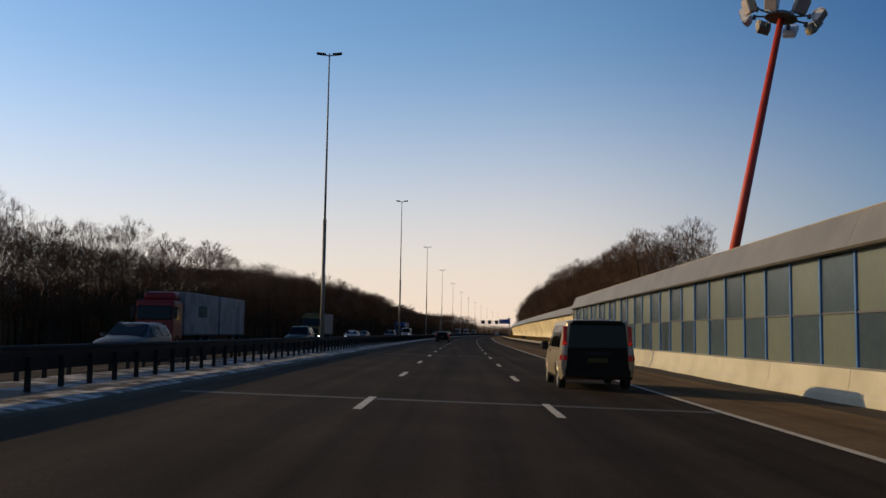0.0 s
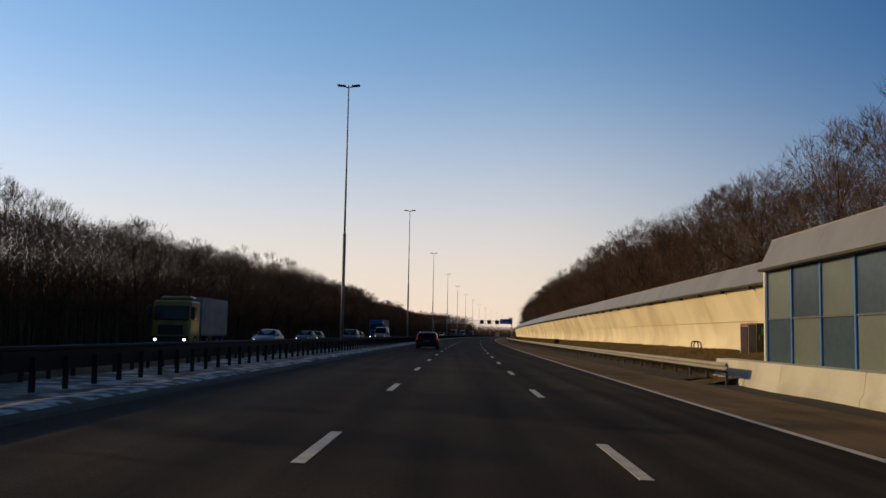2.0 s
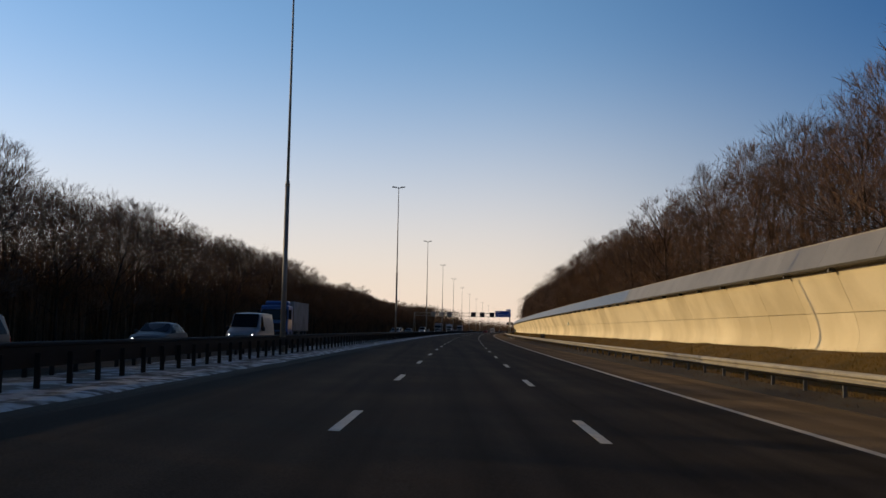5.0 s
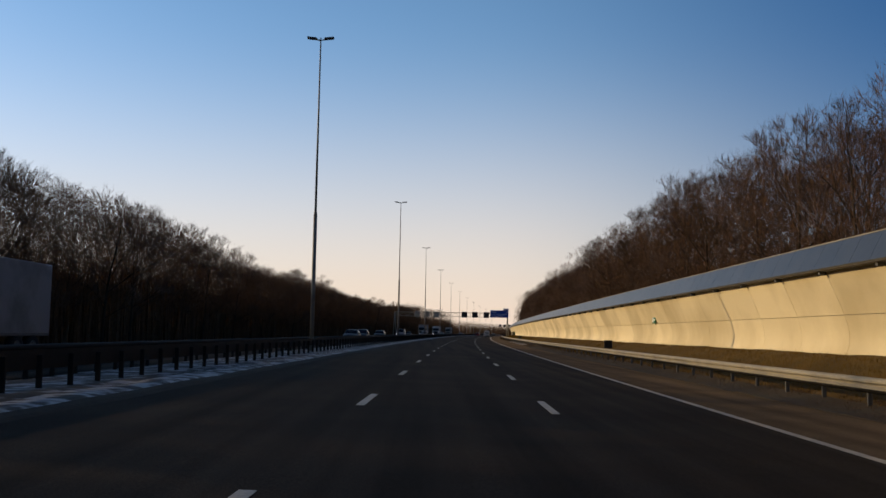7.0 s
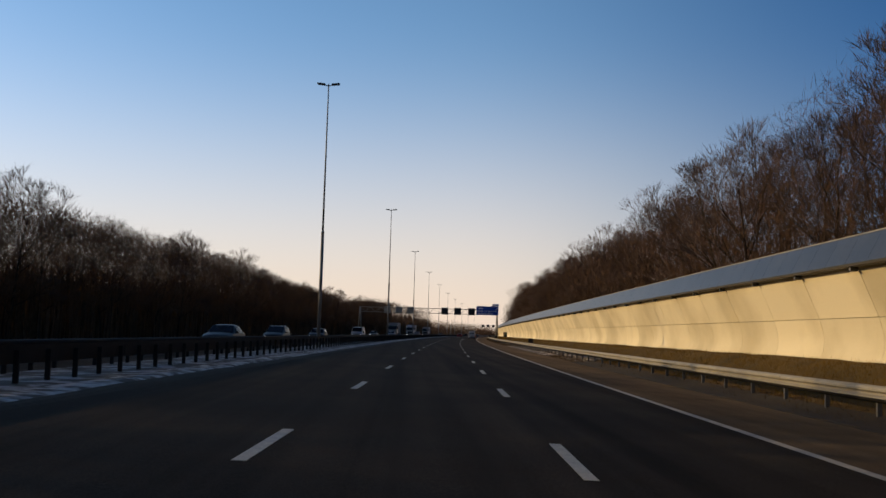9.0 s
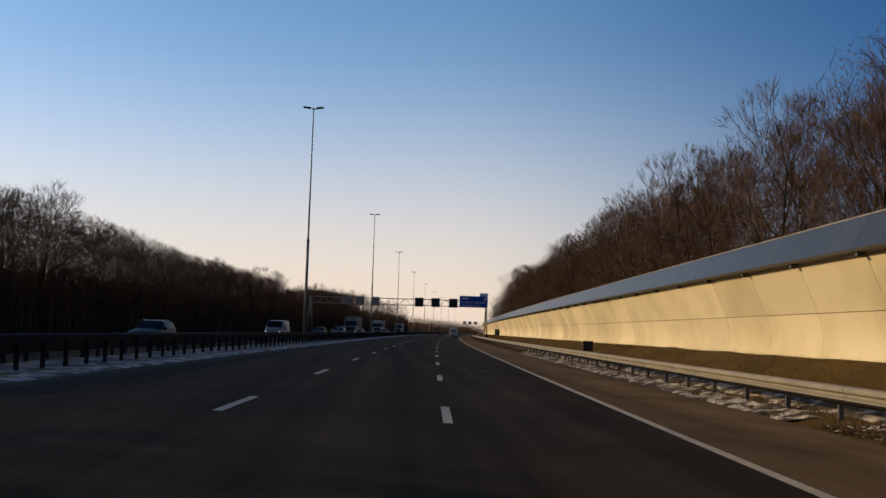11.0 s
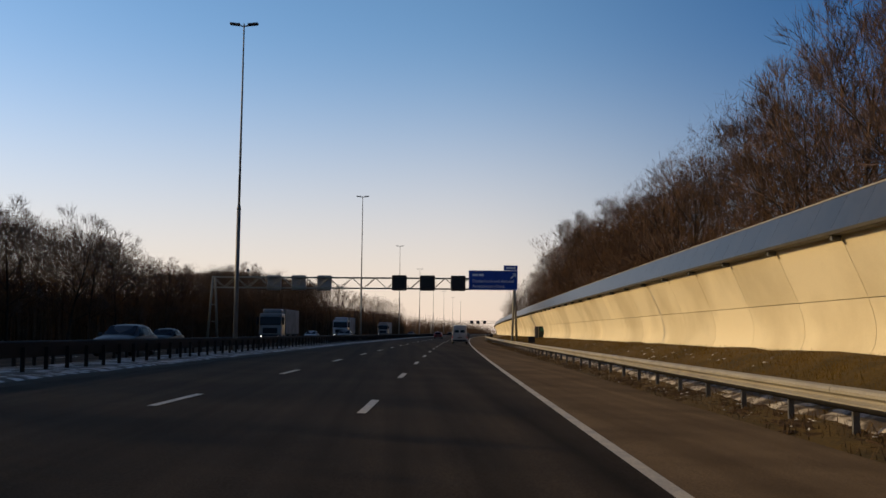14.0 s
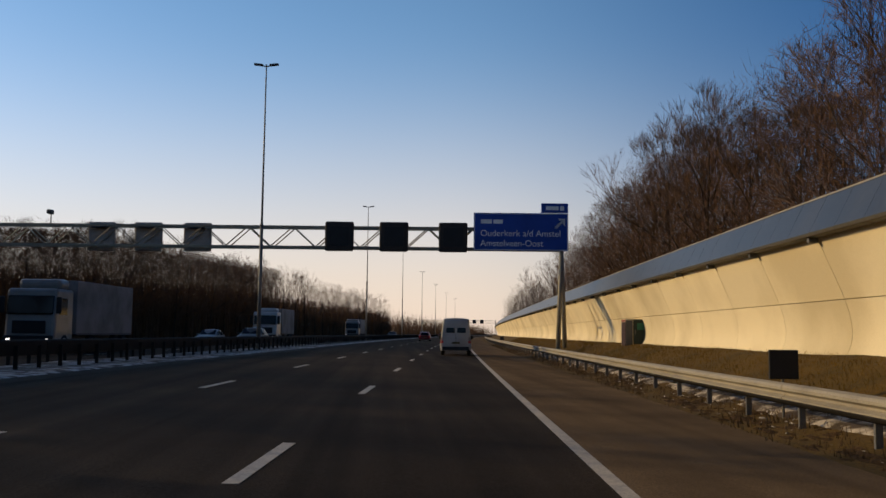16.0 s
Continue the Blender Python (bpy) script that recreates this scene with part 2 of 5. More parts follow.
def sweep(bm, profile, s0, s1, step=8.0, closed=False, wobble=None):
    """Draws a profile of (u, z) along the road."""
    n = max(1, int(round((s1 - s0) / step)))
    rows = []
    for i in range(n + 1):
        s = s0 + (s1 - s0) * i / n
        rows.append([bm.verts.new(W(s, u, z) + (wobble(s, u) if wobble else Vector())) for u, z in profile])
    k = len(profile)
    for a, b in zip(rows, rows[1:]):
        for j in range(k if closed else k - 1):
            q = (j + 1) % k
            bm.faces.new((a[j], a[q], b[q], b[j]))
    if closed:
        bm.faces.new(rows[0])
        bm.faces.new(rows[-1][::-1])
    bmesh.ops.recalc_face_normals(bm, faces=bm.faces)
    return bm


def box(bm, x0, x1, y0, y1, z0, z1, bevel=0.0):
    vs = [bm.verts.new((x, y, z)) for x in (x0, x1) for y in (y0, y1) for z in (z0, z1)]
    fs = [bm.faces.new([vs[i] for i in q]) for q in ((0, 1, 3, 2), (4, 6, 7, 5), (0, 4, 5, 1), (2, 3, 7, 6), (0, 2, 6, 4), (1, 5, 7, 3))]
    if bevel:
        bmesh.ops.bevel(bm, geom=list({e for f in fs for e in f.edges}), offset=bevel, segments=2, affect="EDGES", profile=0.5)
    return bm


def tube(bm, a, b, ra, rb=None, sides=8, cap=True):
    a, b = Vector(a), Vector(b)
    rb = ra if rb is None else rb
    d = (b - a).normalized()
    x = d.orthogonal().normalized()
    y = d.cross(x)
    lo = [bm.verts.new(a + (x * math.cos(t) + y * math.sin(t)) * ra) for t in [2 * math.pi * i / sides for i in range(sides)]]
    hi = [bm.verts.new(b + (x * math.cos(t) + y * math.sin(t)) * rb) for t in [2 * math.pi * i / sides for i in range(sides)]]
    for i in range(sides):
        j = (i + 1) % sides
        bm.faces.new((lo[i], lo[j], hi[j], hi[i]))
    if cap:
        bm.faces.new(lo[::-1])
        bm.faces.new(hi)
    return bm


# ---- ground, carriageways, verges ----
END = 1500.0
g = bmesh.new()
bmesh.ops.create_grid(g, x_segments=8, y_segments=8, size=2500)
tagged(part("ground", g, SOIL), "flat brown winter field and wood floor", "ground", kind="structure").location = (0, 600, -0.9)

road = part("road", sweep(bmesh.new(), [(-7.5, road_z(-7.5)), (-3.5, road_z(-3.5)), (0, 0), (3.5, road_z(3.5))], -60, END), ASPHALT)
tagged(road, "dark porous asphalt motorway carriageway with three lanes", "road", kind="structure")
shoulder = part("road_shoulder", sweep(bmesh.new(), [(3.5, road_z(3.5)), (6.55, road_z(6.55)), (6.6, -0.4)], -60, END), ASPHALT_LIT)
tagged(shoulder, "asphalt hard shoulder beside the lanes, coloured pale as if sunlit", "road shoulder", kind="structure")
opposite = part("road_opposite", sweep(bmesh.new(), [(-25.5, road_z(-25.5)), (-18, road_z(-18)), (-11.8, road_z(-11.8))], -60, END), ASPHALT)
tagged(opposite, "dark asphalt carriageway of the oncoming traffic", "road", kind="structure")


def rough(size):
    return lambda s, u: Vector((0, 0, size * noise.noise(Vector((s * 0.4, u * 1.3, 3.1)))))


median = part("median_strip", sweep(bmesh.new(), [(-11.85, 0.16), (-11.3, 0.22), (-10.6, 0.25), (-9.8, 0.27), (-9, 0.27), (-8.55, 0.265)], -60, 640, 1.2, wobble=rough(0.05)), SNOW)
tagged(median, "narrow median strip under thin dirty snow", "median", kind="structure")
median_edge = part("median_edge", sweep(bmesh.new(), [(-7.98, 0.20), (-7.84, 0.232), (-7.62, 0.212), (-7.4, 0.15)], -60, 640, 1.2, wobble=rough(0.03)), SOIL)
tagged(median_edge, "dark earth edge between the snowy median and the asphalt", "median", kind="structure")
# paler snow material stands in for the sunlight along this rim
snow_edge = part("median_snow_edge", sweep(bmesh.new(), [(-8.62, 0.24), (-8.52, 0.272), (-8.2, 0.27), (-7.95, 0.255), (-7.82, 0.225)], -60, 640, 0.8, wobble=rough(0.04)), ROADSIDE_SNOW)
tagged(snow_edge, "rim of old snow along the edge of the median, paler as if sunlit", "median", kind="structure")
median_far = part("median_strip_far", sweep(bmesh.new(), [(-11.85, 0.16), (-9.8, 0.26), (-7.8, 0.225), (-7.4, 0.15)], 640, END), SNOW)
tagged(median_far, "distant median strip under old snow", "median", kind="structure")
bank = part("verge_bank", sweep(bmesh.new(), [(6.5, -0.17), (7.0, -0.13), (7.6, -0.05), (8.3, 0.10), (9.2, 0.42), (10.2, 0.80), (10.9, 0.92), (14, 0.9), (24, 0.6), (70, -0.5)], 84, END, 1.6, wobble=rough(0.09)), GRASS_GROUND)
tagged(bank, "sloping verge of dry winter grass below the noise wall", "verge", kind="structure")
soil_edge = part("verge_soil_edge", sweep(bmesh.new(), [(6.18, -0.20), (6.24, -0.128), (6.6, -0.105), (7.0, -0.07), (7.5, -0.02), (7.62, -0.12)], 86, 300, 0.9, wobble=rough(0.035)), SOIL)
tagged(soil_edge, "bare dark wet earth at the foot of the guard rail", "verge", kind="structure")
bank_near = part("verge_behind_wall", sweep(bmesh.new(), [(6.5, -0.17), (8.2, -0.2), (8.9, 0.3), (14, 0.5), (70, -0.5)], -60, 84, 3, wobble=rough(0.05)), SOIL)
tagged(bank_near, "bare strip beside and behind the glass noise wall", "verge", kind="structure")
bank_left = part("verge_wood_edge", sweep(bmesh.new(), [(-90, -0.6), (-40, 0.2), (-30, 0.0), (-27, -0.2), (-25.4, -0.14)], -60, END, 3, wobble=rough(0.12)), SOIL)
tagged(bank_left, "brown verge in front of the bare wood", "verge", kind="structure")

# ---- noise walls ----
TOP, WALL_TOP = 3.78, 3.69


def wall_u(z):
    """The concave face of the concrete wall: it leans out towards the road at its top."""
    k = (z - 0.7) / (WALL_TOP - 0.7)
    return 10.75 + 0.62 * math.sin(min(1, max(0, k)) ** 0.62 * math.pi) * (1 - 0.25 * k) - 0.28 * k


glass_wall = thing("wall_glass", "noise wall of milky green and blue panels between blue posts", "noise wall", kind="structure")
concrete_wall = thing("wall_concrete", "curved pale concrete noise wall, sunlit, with a panelled cap", "noise wall", kind="structure")
PANEL = 4.27
bm = bmesh.new()
for row, (za, zb) in enumerate(((0.62, 2.215), (2.233, WALL_TOP))):
    zs = [za + (zb - za) * i / 9 for i in range(10)]
    face = [(wall_u(z), z) for z in zs]
    prof = [(face[0][0] + 0.012, za)] + face[0:] + [(face[-1][0] + 0.02, zb)] + [(wall_u(z) + 0.16, z) for z in zs[::-1]]
    s = 82.05
    while s < 560:
        b = sweep(bmesh.new(), prof, s + 0.009, s + PANEL - 0.009, PANEL, closed=True)
        part("concrete_panel", b, CONCRETE, concrete_wall, smooth=True).data.set_sharp_from_angle(angle=radians(30))
        s += PANEL
    sweep(bm, prof, s, END, 20, closed=True)
part("concrete_panels_far", bm, CONCRETE, concrete_wall)["kind"] = "stuff"
b = bmesh.new()
sweep(b, [(11.6, 0.3), (11.6, WALL_TOP), (11.85, WALL_TOP), (11.85, 0.3)], 84, END, 10, closed=True)
part("wall_core", b, KERB_CONCRETE, concrete_wall)


def cap(parent, s0, s1, u0, top, high, cut, material, joined_from=1e9):
    """The tilted band along the wall's top, its gutter and brackets."""
    ua, za, ub, zb = u0 - 0.28, top + 0.02, u0 + 0.20, top + high
    prof = [(ua, za), (ub, zb), (ub + 0.06, zb - 0.02), (ua + 0.08, za - 0.03)]
    s = s0
    while s < min(s1, joined_from):
        e = min(s + cut, s1)
        part("cap_panel", sweep(bmesh.new(), prof, s + 0.006, e - 0.006, cut, closed=True), material, parent)
        s = e
    if s < s1:
        part("cap_panels_far", sweep(bmesh.new(), prof, s, s1, 20, closed=True), material, parent)
    part("cap_ridge", sweep(bmesh.new(), [(ub - 0.02, zb - 0.015), (ub - 0.02, zb + 0.02), (ub + 0.08, zb + 0.02), (ub + 0.08, zb - 0.015)], s0, s1, 10, closed=True), STEEL, parent)
    part("gutter", sweep(bmesh.new(), [(ua - 0.03, za - 0.055), (ua - 0.04, za + 0.02), (ua + 0.03, za + 0.02), (ua + 0.10, za - 0.055)], s0, s1, 10, closed=True), GUTTER, parent)
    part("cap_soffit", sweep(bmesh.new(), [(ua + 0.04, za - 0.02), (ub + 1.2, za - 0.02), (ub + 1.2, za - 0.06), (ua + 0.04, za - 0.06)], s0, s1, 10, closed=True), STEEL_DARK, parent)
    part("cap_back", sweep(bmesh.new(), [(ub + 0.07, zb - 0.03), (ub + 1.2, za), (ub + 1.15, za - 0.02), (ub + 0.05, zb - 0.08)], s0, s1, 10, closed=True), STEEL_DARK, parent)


cap(concrete_wall, 82.8, 202.0, wall_u(WALL_TOP), WALL_TOP, 0.95, 4.27, SOLAR)
cap(concrete_wall, 202.0, END, wall_u(WALL_TOP), WALL_TOP, 0.95, 1.42, SOLAR_CELL, 560)
bk = bmesh.new()
box(bk, -0.12, 0.12, -0.07, 0.07, -0.09, 0.03, 0.02)
bracket = mesh_of("cap_bracket", bk, STEEL_DARK)
s = 82.05 + PANEL
while s < 560:
    piece("cap_bracket", bracket, concrete_wall, at(s, wall_u(WALL_TOP) - 0.10, WALL_TOP - 0.07))
    s += PANEL

# glass wall: blue posts, two rows of milky panels, alternating
GU, BAY, G1 = 8.62, 2.39, 83.0
G0 = G1 - 36 * BAY
pb = bmesh.new()
box(pb, -0.04, 0.07, -0.05, 0.05, 0.0, TOP - 0.62, 0.010)
post_mesh = mesh_of("post", pb, BLUE_POST)
low, high = bmesh.new(), bmesh.new()
box(low, 0.02, 0.07, 0.07, BAY - 0.07, 0.02, 1.46, 0.01)
box(high, 0.02, 0.07, 0.07, BAY - 0.07, 1.51, TOP - 0.64, 0.01)
green, blue = [mesh_of("panel_low", low.copy(), PANEL_GREEN), mesh_of("panel_high", high.copy(), PANEL_GREEN)], [mesh_of("panel_low", low, PANEL_BLUE), mesh_of("panel_high", high, PANEL_BLUE)]
rl = bmesh.new()
box(rl, -0.02, 0.06, 0.06, BAY - 0.06, 1.455, 1.515, 0.01)
rail_mesh = mesh_of("transom", rl, STEEL_DARK)
for i in range(37):
    s = G0 + BAY * i
    m = at(s, GU, 0.63)
    piece("post", post_mesh, glass_wall, m)
    if i < 36:
        for row in (0, 1):
            piece("glass_panel", (blue if (i + row) % 2 else green)[row], glass_wall, m)
        piece("transom", rail_mesh, glass_wall, m)
cap(glass_wall, G0, G1 + 0.1, GU + 0.02, TOP, 1.05, 4.78, SOLAR)
part("end_panel", sweep(bmesh.new(), [(GU - 0.05, 0.2), (GU - 0.05, TOP), (11.9, TOP), (11.9, 0.2)], G1 + 0.1, G1 + 0.25, 1, closed=True), CONCRETE, glass_wall)
bm = bmesh.new()
barrier = thing("concrete_barrier", "pale cast concrete step barrier along the glass wall", "barrier")
s = -40.0
while s < 87:
    prof = [(7.86, -0.3), (7.88, -0.02), (7.98, 0.12), (8.06, 0.66), (8.62, 0.68), (8.62, -0.3)]
    part("barrier_block", sweep(bmesh.new(), prof, s, min(87.4, s + 5.98), 6, closed=True), KERB_CONCRETE, barrier)
    s += 6.0

# ---- lane markings ----
db = bmesh.new()
box(db, -0.075, 0.075, 0.0, 3.0, 0.0, 0.006)
dash_mesh = mesh_of("lane_dash", db, PAINT)
k = -4
while 12 * k < 600:
    for line, off in ((0.0, 0.38), (-3.5, 0.49)):
        m = at(12 * k + off, line, road_z(line) + 0.001) @ pose(0, 0, 0, 0, math.degrees(FALL), 0)
        piece("lane_dash", dash_mesh, road, m)
    k += 1
bm = bmesh.new()
while 12 * k < END:
    for line in (0.0, -3.5):
        sweep(bm, [(line - 0.075, road_z(line) + 0.005), (line + 0.075, road_z(line) + 0.004)], 12 * k, 12 * k + 3, 3)
    k += 1
part("lane_dashes_far", bm, PAINT, road)["kind"] = "stuff"
part("edge_line", sweep(bmesh.new(), [(3.40, road_z(3.40) + 0.004), (3.57, road_z(3.57) + 0.004)], -60, END), PAINT, road)
for s in (14.8, 51.0):
    part("road_joint", sweep(bmesh.new(), [(-7.3, road_z(-7.3) + 0.003), (3.38, road_z(3.38) + 0.003)], s, s + 0.42, 0.4), JOINT, road)
for k in range(-4, 60):
    for line in (-15.4, -18.9):
        sweep(bm := bmesh.new(), [(line - 0.07, road_z(line) + 0.006), (line + 0.07, road_z(line) + 0.006)], 12 * k, 12 * k + 3, 3)
        part("lane_dash", bm, PAINT, opposite)

# ---- guard rails ----


def w_beam(u, z, flip, k=1.0):
    """The folded profile of a steel rail, 31 cm high."""
    d = 0.04 * flip
    return [(u, z), (u - 1.5 * d, z + 0.025 * k), (u - 2 * d, z + 0.06 * k), (u - 2 * d, z + 0.10 * k), (u - 0.2 * d, z + 0.140 * k), (u - 0.2 * d, z + 0.17 * k), (u - 2 * d, z + 0.21 * k), (u - 2 * d, z + 0.25 * k), (u - 1.5 * d, z + 0.285 * k), (u, z + 0.31 * k), (u + 0.3 * d, z + 0.31 * k), (u + 0.3 * d, z)]


def guard_rail(label, u, ground, s0, s1, faces, near, steel, gap=1.36, lo=0.44, post_steel=STEEL_DARK, dirty=False, tall=1.0):
    rail = thing("guard_rail", label, "guard rail")
    for f in faces:
        s = s0
        while s < s1:
            e = min(s + (8 if s < near else 100), s1)
            part("beam", sweep(bmesh.new(), w_beam(u - 0.09 * f, ground + lo, f, tall), s + 0.01, e - 0.01, 8, closed=True), steel, rail)
            s = e
        if dirty:
            # with dirty set, a dark strip paints shade onto the lower fold
            p = w_beam(u - 0.09 * f, ground + lo, f, tall)
            part("shaded_lower_fold", sweep(bmesh.new(), [(p[0][0] - 0.006 * f, p[0][1] - 0.004), (p[1][0] - 0.006 * f, p[1][1]), (p[2][0] - 0.006 * f, p[2][1]), (p[2][0] + 0.004 * f, p[2][1] + 0.035), (p[0][0] + 0.004 * f, p[0][1])], s0, s1, 8, closed=True), SHADE_BLACK, rail)
    pb = bmesh.new()
    box(pb, -0.05, 0.05, -0.03, 0.03, -0.3, lo + 0.26, 0.006)
    me = mesh_of("rail_post", pb, post_steel)
    s = s0 + 0.4
    while s < min(s1, near):
        piece("rail_post", me, rail, at(s, u, ground))
        s += gap
    far = bmesh.new()
    while s < min(s1, 900):
        p = W(s, u, ground)
        box(far, p.x - 0.05, p.x + 0.05, p.y - 0.03, p.y + 0.03, p.z - 0.3, p.z + lo + 0.26)
        s += gap
    part("distant_rail", far, post_steel, rail)["kind"] = "stuff"
    return rail


guard_rail("steel guard rail on closely set posts in the snowy median, coloured dark for shade", -9.25, 0.24, -30, END, (1,), 360, SHADE_STEEL, lo=0.38, post_steel=SHADE_STEEL, tall=1.15)
guard_rail("steel guard rail facing the oncoming lanes, coloured dark for shade", -11.4, 0.24, -30, END, (-1,), 120, SHADE_STEEL, post_steel=SHADE_STEEL)
guard_rail("sunlit galvanised steel guard rail at the foot of the verge", 7.35, -0.05, 83.1, END, (1,), 560, STEEL, 2.55, 0.31, dirty=True, tall=1.1)

# ---- lighting masts in the median ----


def median_mast():
    ob = thing("street_lamp", "tall tapered grey steel lighting mast with two arms", "street lamp", group="motorway lighting masts")
    b = bmesh.new()
    tube(b, (0, 0, 0), (0, 0, 7.6), 0.120, 0.100, 12)
    part("lower_shaft", b, MAST_STEEL, ob, smooth=True)
    b = bmesh.new()
    tube(b, (0, 0, 7.6), (0, 0, 17.6), 0.068, 0.036, 10)
    tube(b, (0, 0, 7.5), (0, 0, 7.75), 0.115, 0.08, 12)
    part("upper_shaft", b, MAST_STEEL, ob, smooth=True)
    for f in (-1, 1):
        b = bmesh.new()
        tube(b, (0, 0, 17.45), (0.26 * f, 0, 17.50), 0.035, 0.035, 6)
        part("arm", b, STEEL, ob)
        b = bmesh.new()
        box(b, min(0.20 * f, 0.76 * f), max(0.20 * f, 0.76 * f), -0.14, 0.14, 17.46, 17.58, 0.04)
        for v in b.verts:
            v.co.z += 0.10 * abs(v.co.x)
        part("lamp_head", b, STEEL_DARK, ob)
    b = bmesh.new()
    box(b, -0.3, 0.3, -0.3, 0.3, -0.2, 0.08, 0.02)
    part("foot", b, KERB_CONCRETE, ob)
    return ob


MASTS = [49.9 - 63.42] + [48.47 + 63.42 * i + d for i, d in enumerate((1.41, -0.71, -1.96, -0.45, 1.41, 0.7, 0.22, -0.49, -0.13, 0, 0, 0, 0, 0))]
first = median_mast()
first.matrix_world = at(MASTS[0], -9.75, 0.2)
for s in MASTS[1:]:
    copy_thing(first, at(s, -9.75, 0.2))

# red flood-light mast behind the glass wall
red = thing("flood_light_mast", "leaning red steel mast with a ring of white flood lights", "light mast", at(50.5, 12.76, -0.05) @ pose(0, 0, 0, 0, 12.0, 0))
b = bmesh.new()
tube(b, (0, 0, -0.6), (0, 0, 20.9), 0.34, 0.19, 16)
part("shaft", b, RED_PAINT, red, smooth=True)
b = bmesh.new()
bmesh.ops.create_cone(b, cap_ends=True, segments=24, radius1=0.95, radius2=0.75, depth=0.26, matrix=Matrix.Translation((0, 0, 21.0)))
part("ring", b, STEEL, red)


def flood_hood(bm):
    """A half-barrel lamp housing, open below, with closed cheeks."""
    rows = []
    for i in range(9):
        t = radians(-82 + 164 * i / 8)
        rows.append([bm.verts.new((x, math.sin(t) * r, -0.45 + math.cos(t) * r * 1.1)) for x, r in ((-0.36, 0.50), (0.36, 0.50), (0.36, 0.44), (-0.36, 0.44))])
    for p, q in zip(rows, rows[1:]):
        for j in range(4):
            bm.faces.new((p[j], p[(j + 1) % 4], q[(j + 1) % 4], q[j]))
    bm.faces.new(rows[0][::-1])
    bm.faces.new(rows[-1])
    for x in (-0.36, 0.36):
        box(bm, x - 0.02, x + 0.02, -0.36, 0.36, -0.42, -0.05)
    bmesh.ops.recalc_face_normals(bm, faces=bm.faces)
    return bm


for i in range(8):
    a = 2 * math.pi * i / 8 + 0.2
    b = bmesh.new()
    tube(b, (0.8 * math.cos(a), 0.8 * math.sin(a), 21.0), (1.7 * math.cos(a), 1.7 * math.sin(a), 21.05), 0.06, 0.05, 6)
    box(b, 1.62 * math.cos(a) - 0.10, 1.62 * math.cos(a) + 0.10, 1.62 * math.sin(a) - 0.10, 1.62 * math.sin(a) + 0.10, 20.85, 21.12, 0.02)
    part("arm", b, STEEL_DARK, red)
    lamp = part("flood_light", flood_hood(bmesh.new()), SIGN_WHITE if i % 2 else STEEL, red, "white half-barrel flood light")
    lamp.matrix_basis = pose(1.95 * math.cos(a), 1.95 * math.sin(a), 21.1, 0, 0, math.degrees(a) + 90) @ pose(0, 0, 0, -62, 0, 0)
    b = bmesh.new()
    box(b, -0.33, 0.33, -0.40, 0.40, -0.47, -0.43, 0.01)
    part("lens", b, CLEAR_LENS, lamp)

# ---- sign gantry ----
GS, FAR_GS = 495.5, 905.0
UL, UR, ZB, ZT = -28.7, 9.0, 6.75, 8.05


def sign_gantry(st):
    gantry = thing("sign_gantry", "grey steel lattice gantry across both carriageways", "gantry", at(st, 0, 0))
    for y in (-0.5, 0.5):
        for z in (ZB, ZT):
            b = bmesh.new()
            box(b, UL, UR, y - 0.07, y + 0.07, z - 0.07, z + 0.07, 0.01)
            part("chord", b, STEEL, gantry)
    n = 26
    for y in (-0.5, 0.5):
        for i in range(n):
            x0, x1 = UL + (UR - UL) * i / n, UL + (UR - UL) * (i + 1) / n
            b = bmesh.new()
            tube(b, (x0, y, ZB if i % 2 else ZT), (x1, y, ZT if i % 2 else ZB), 0.04, 0.04, 6)
            part("brace", b, STEEL, gantry)
    for x in (UL + 0.1, UR - 0.1):
        for y, f in ((-0.5, -0.55), (0.5, 0.55)):
            b = bmesh.new()
            tube(b, (x + 0.36 * (1 if f > 0 else -1), y + f, 0.0), (x, y, ZT + 0.1), 0.16, 0.13, 10)
            part("leg", b, STEEL, gantry, smooth=True)
        for z in (2.5, 4.6):
            b = bmesh.new()
            tube(b, (x, -0.85, z), (x, 0.85, z), 0.05, 0.05, 6)
            part("leg_tie", b, STEEL, gantry)
        b = bmesh.new()
        box(b, x - 0.5, x + 0.5, -1.5, 1.5, -0.4, 0.25, 0.03)
        part("foot", b, KERB_CONCRETE, gantry)


sign_gantry(GS)
sign_gantry(FAR_GS)


def lane_signal(x, facing, st):
    ob = thing("lane_signal", "dark square matrix signal with rounded corners, unlit", "signal", at(st, x, 7.43), group="lane signals on the gantry")
    y = -0.72 * facing
    b = bmesh.new()
    box(b, -0.92, 0.92, y - 0.16, y + 0.16, -0.95, 0.95, 0.12)
    part("housing", b, SIGNAL if facing > 0 else SIGNAL_BACK, ob)
    b = bmesh.new()
    box(b, -0.62, 0.62, y - 0.19 * facing - 0.01, y - 0.19 * facing + 0.03, -0.62, 0.62, 0.01)
    part("display", b, BLACK, ob)
    b = bmesh.new()
    box(b, -0.5, 0.5, min(y, 0) + 0.1, max(y, 0), 0.55, 0.65, 0.01)
    part("bracket", b, STEEL_DARK, ob)


for x in (-5.36, -1.87, 1.91):
    lane_signal(x, 1, GS)
    lane_signal(x, 1, FAR_GS)
for x in (-14.86, -18.1, -21.2):
    lane_signal(x, -1, GS)


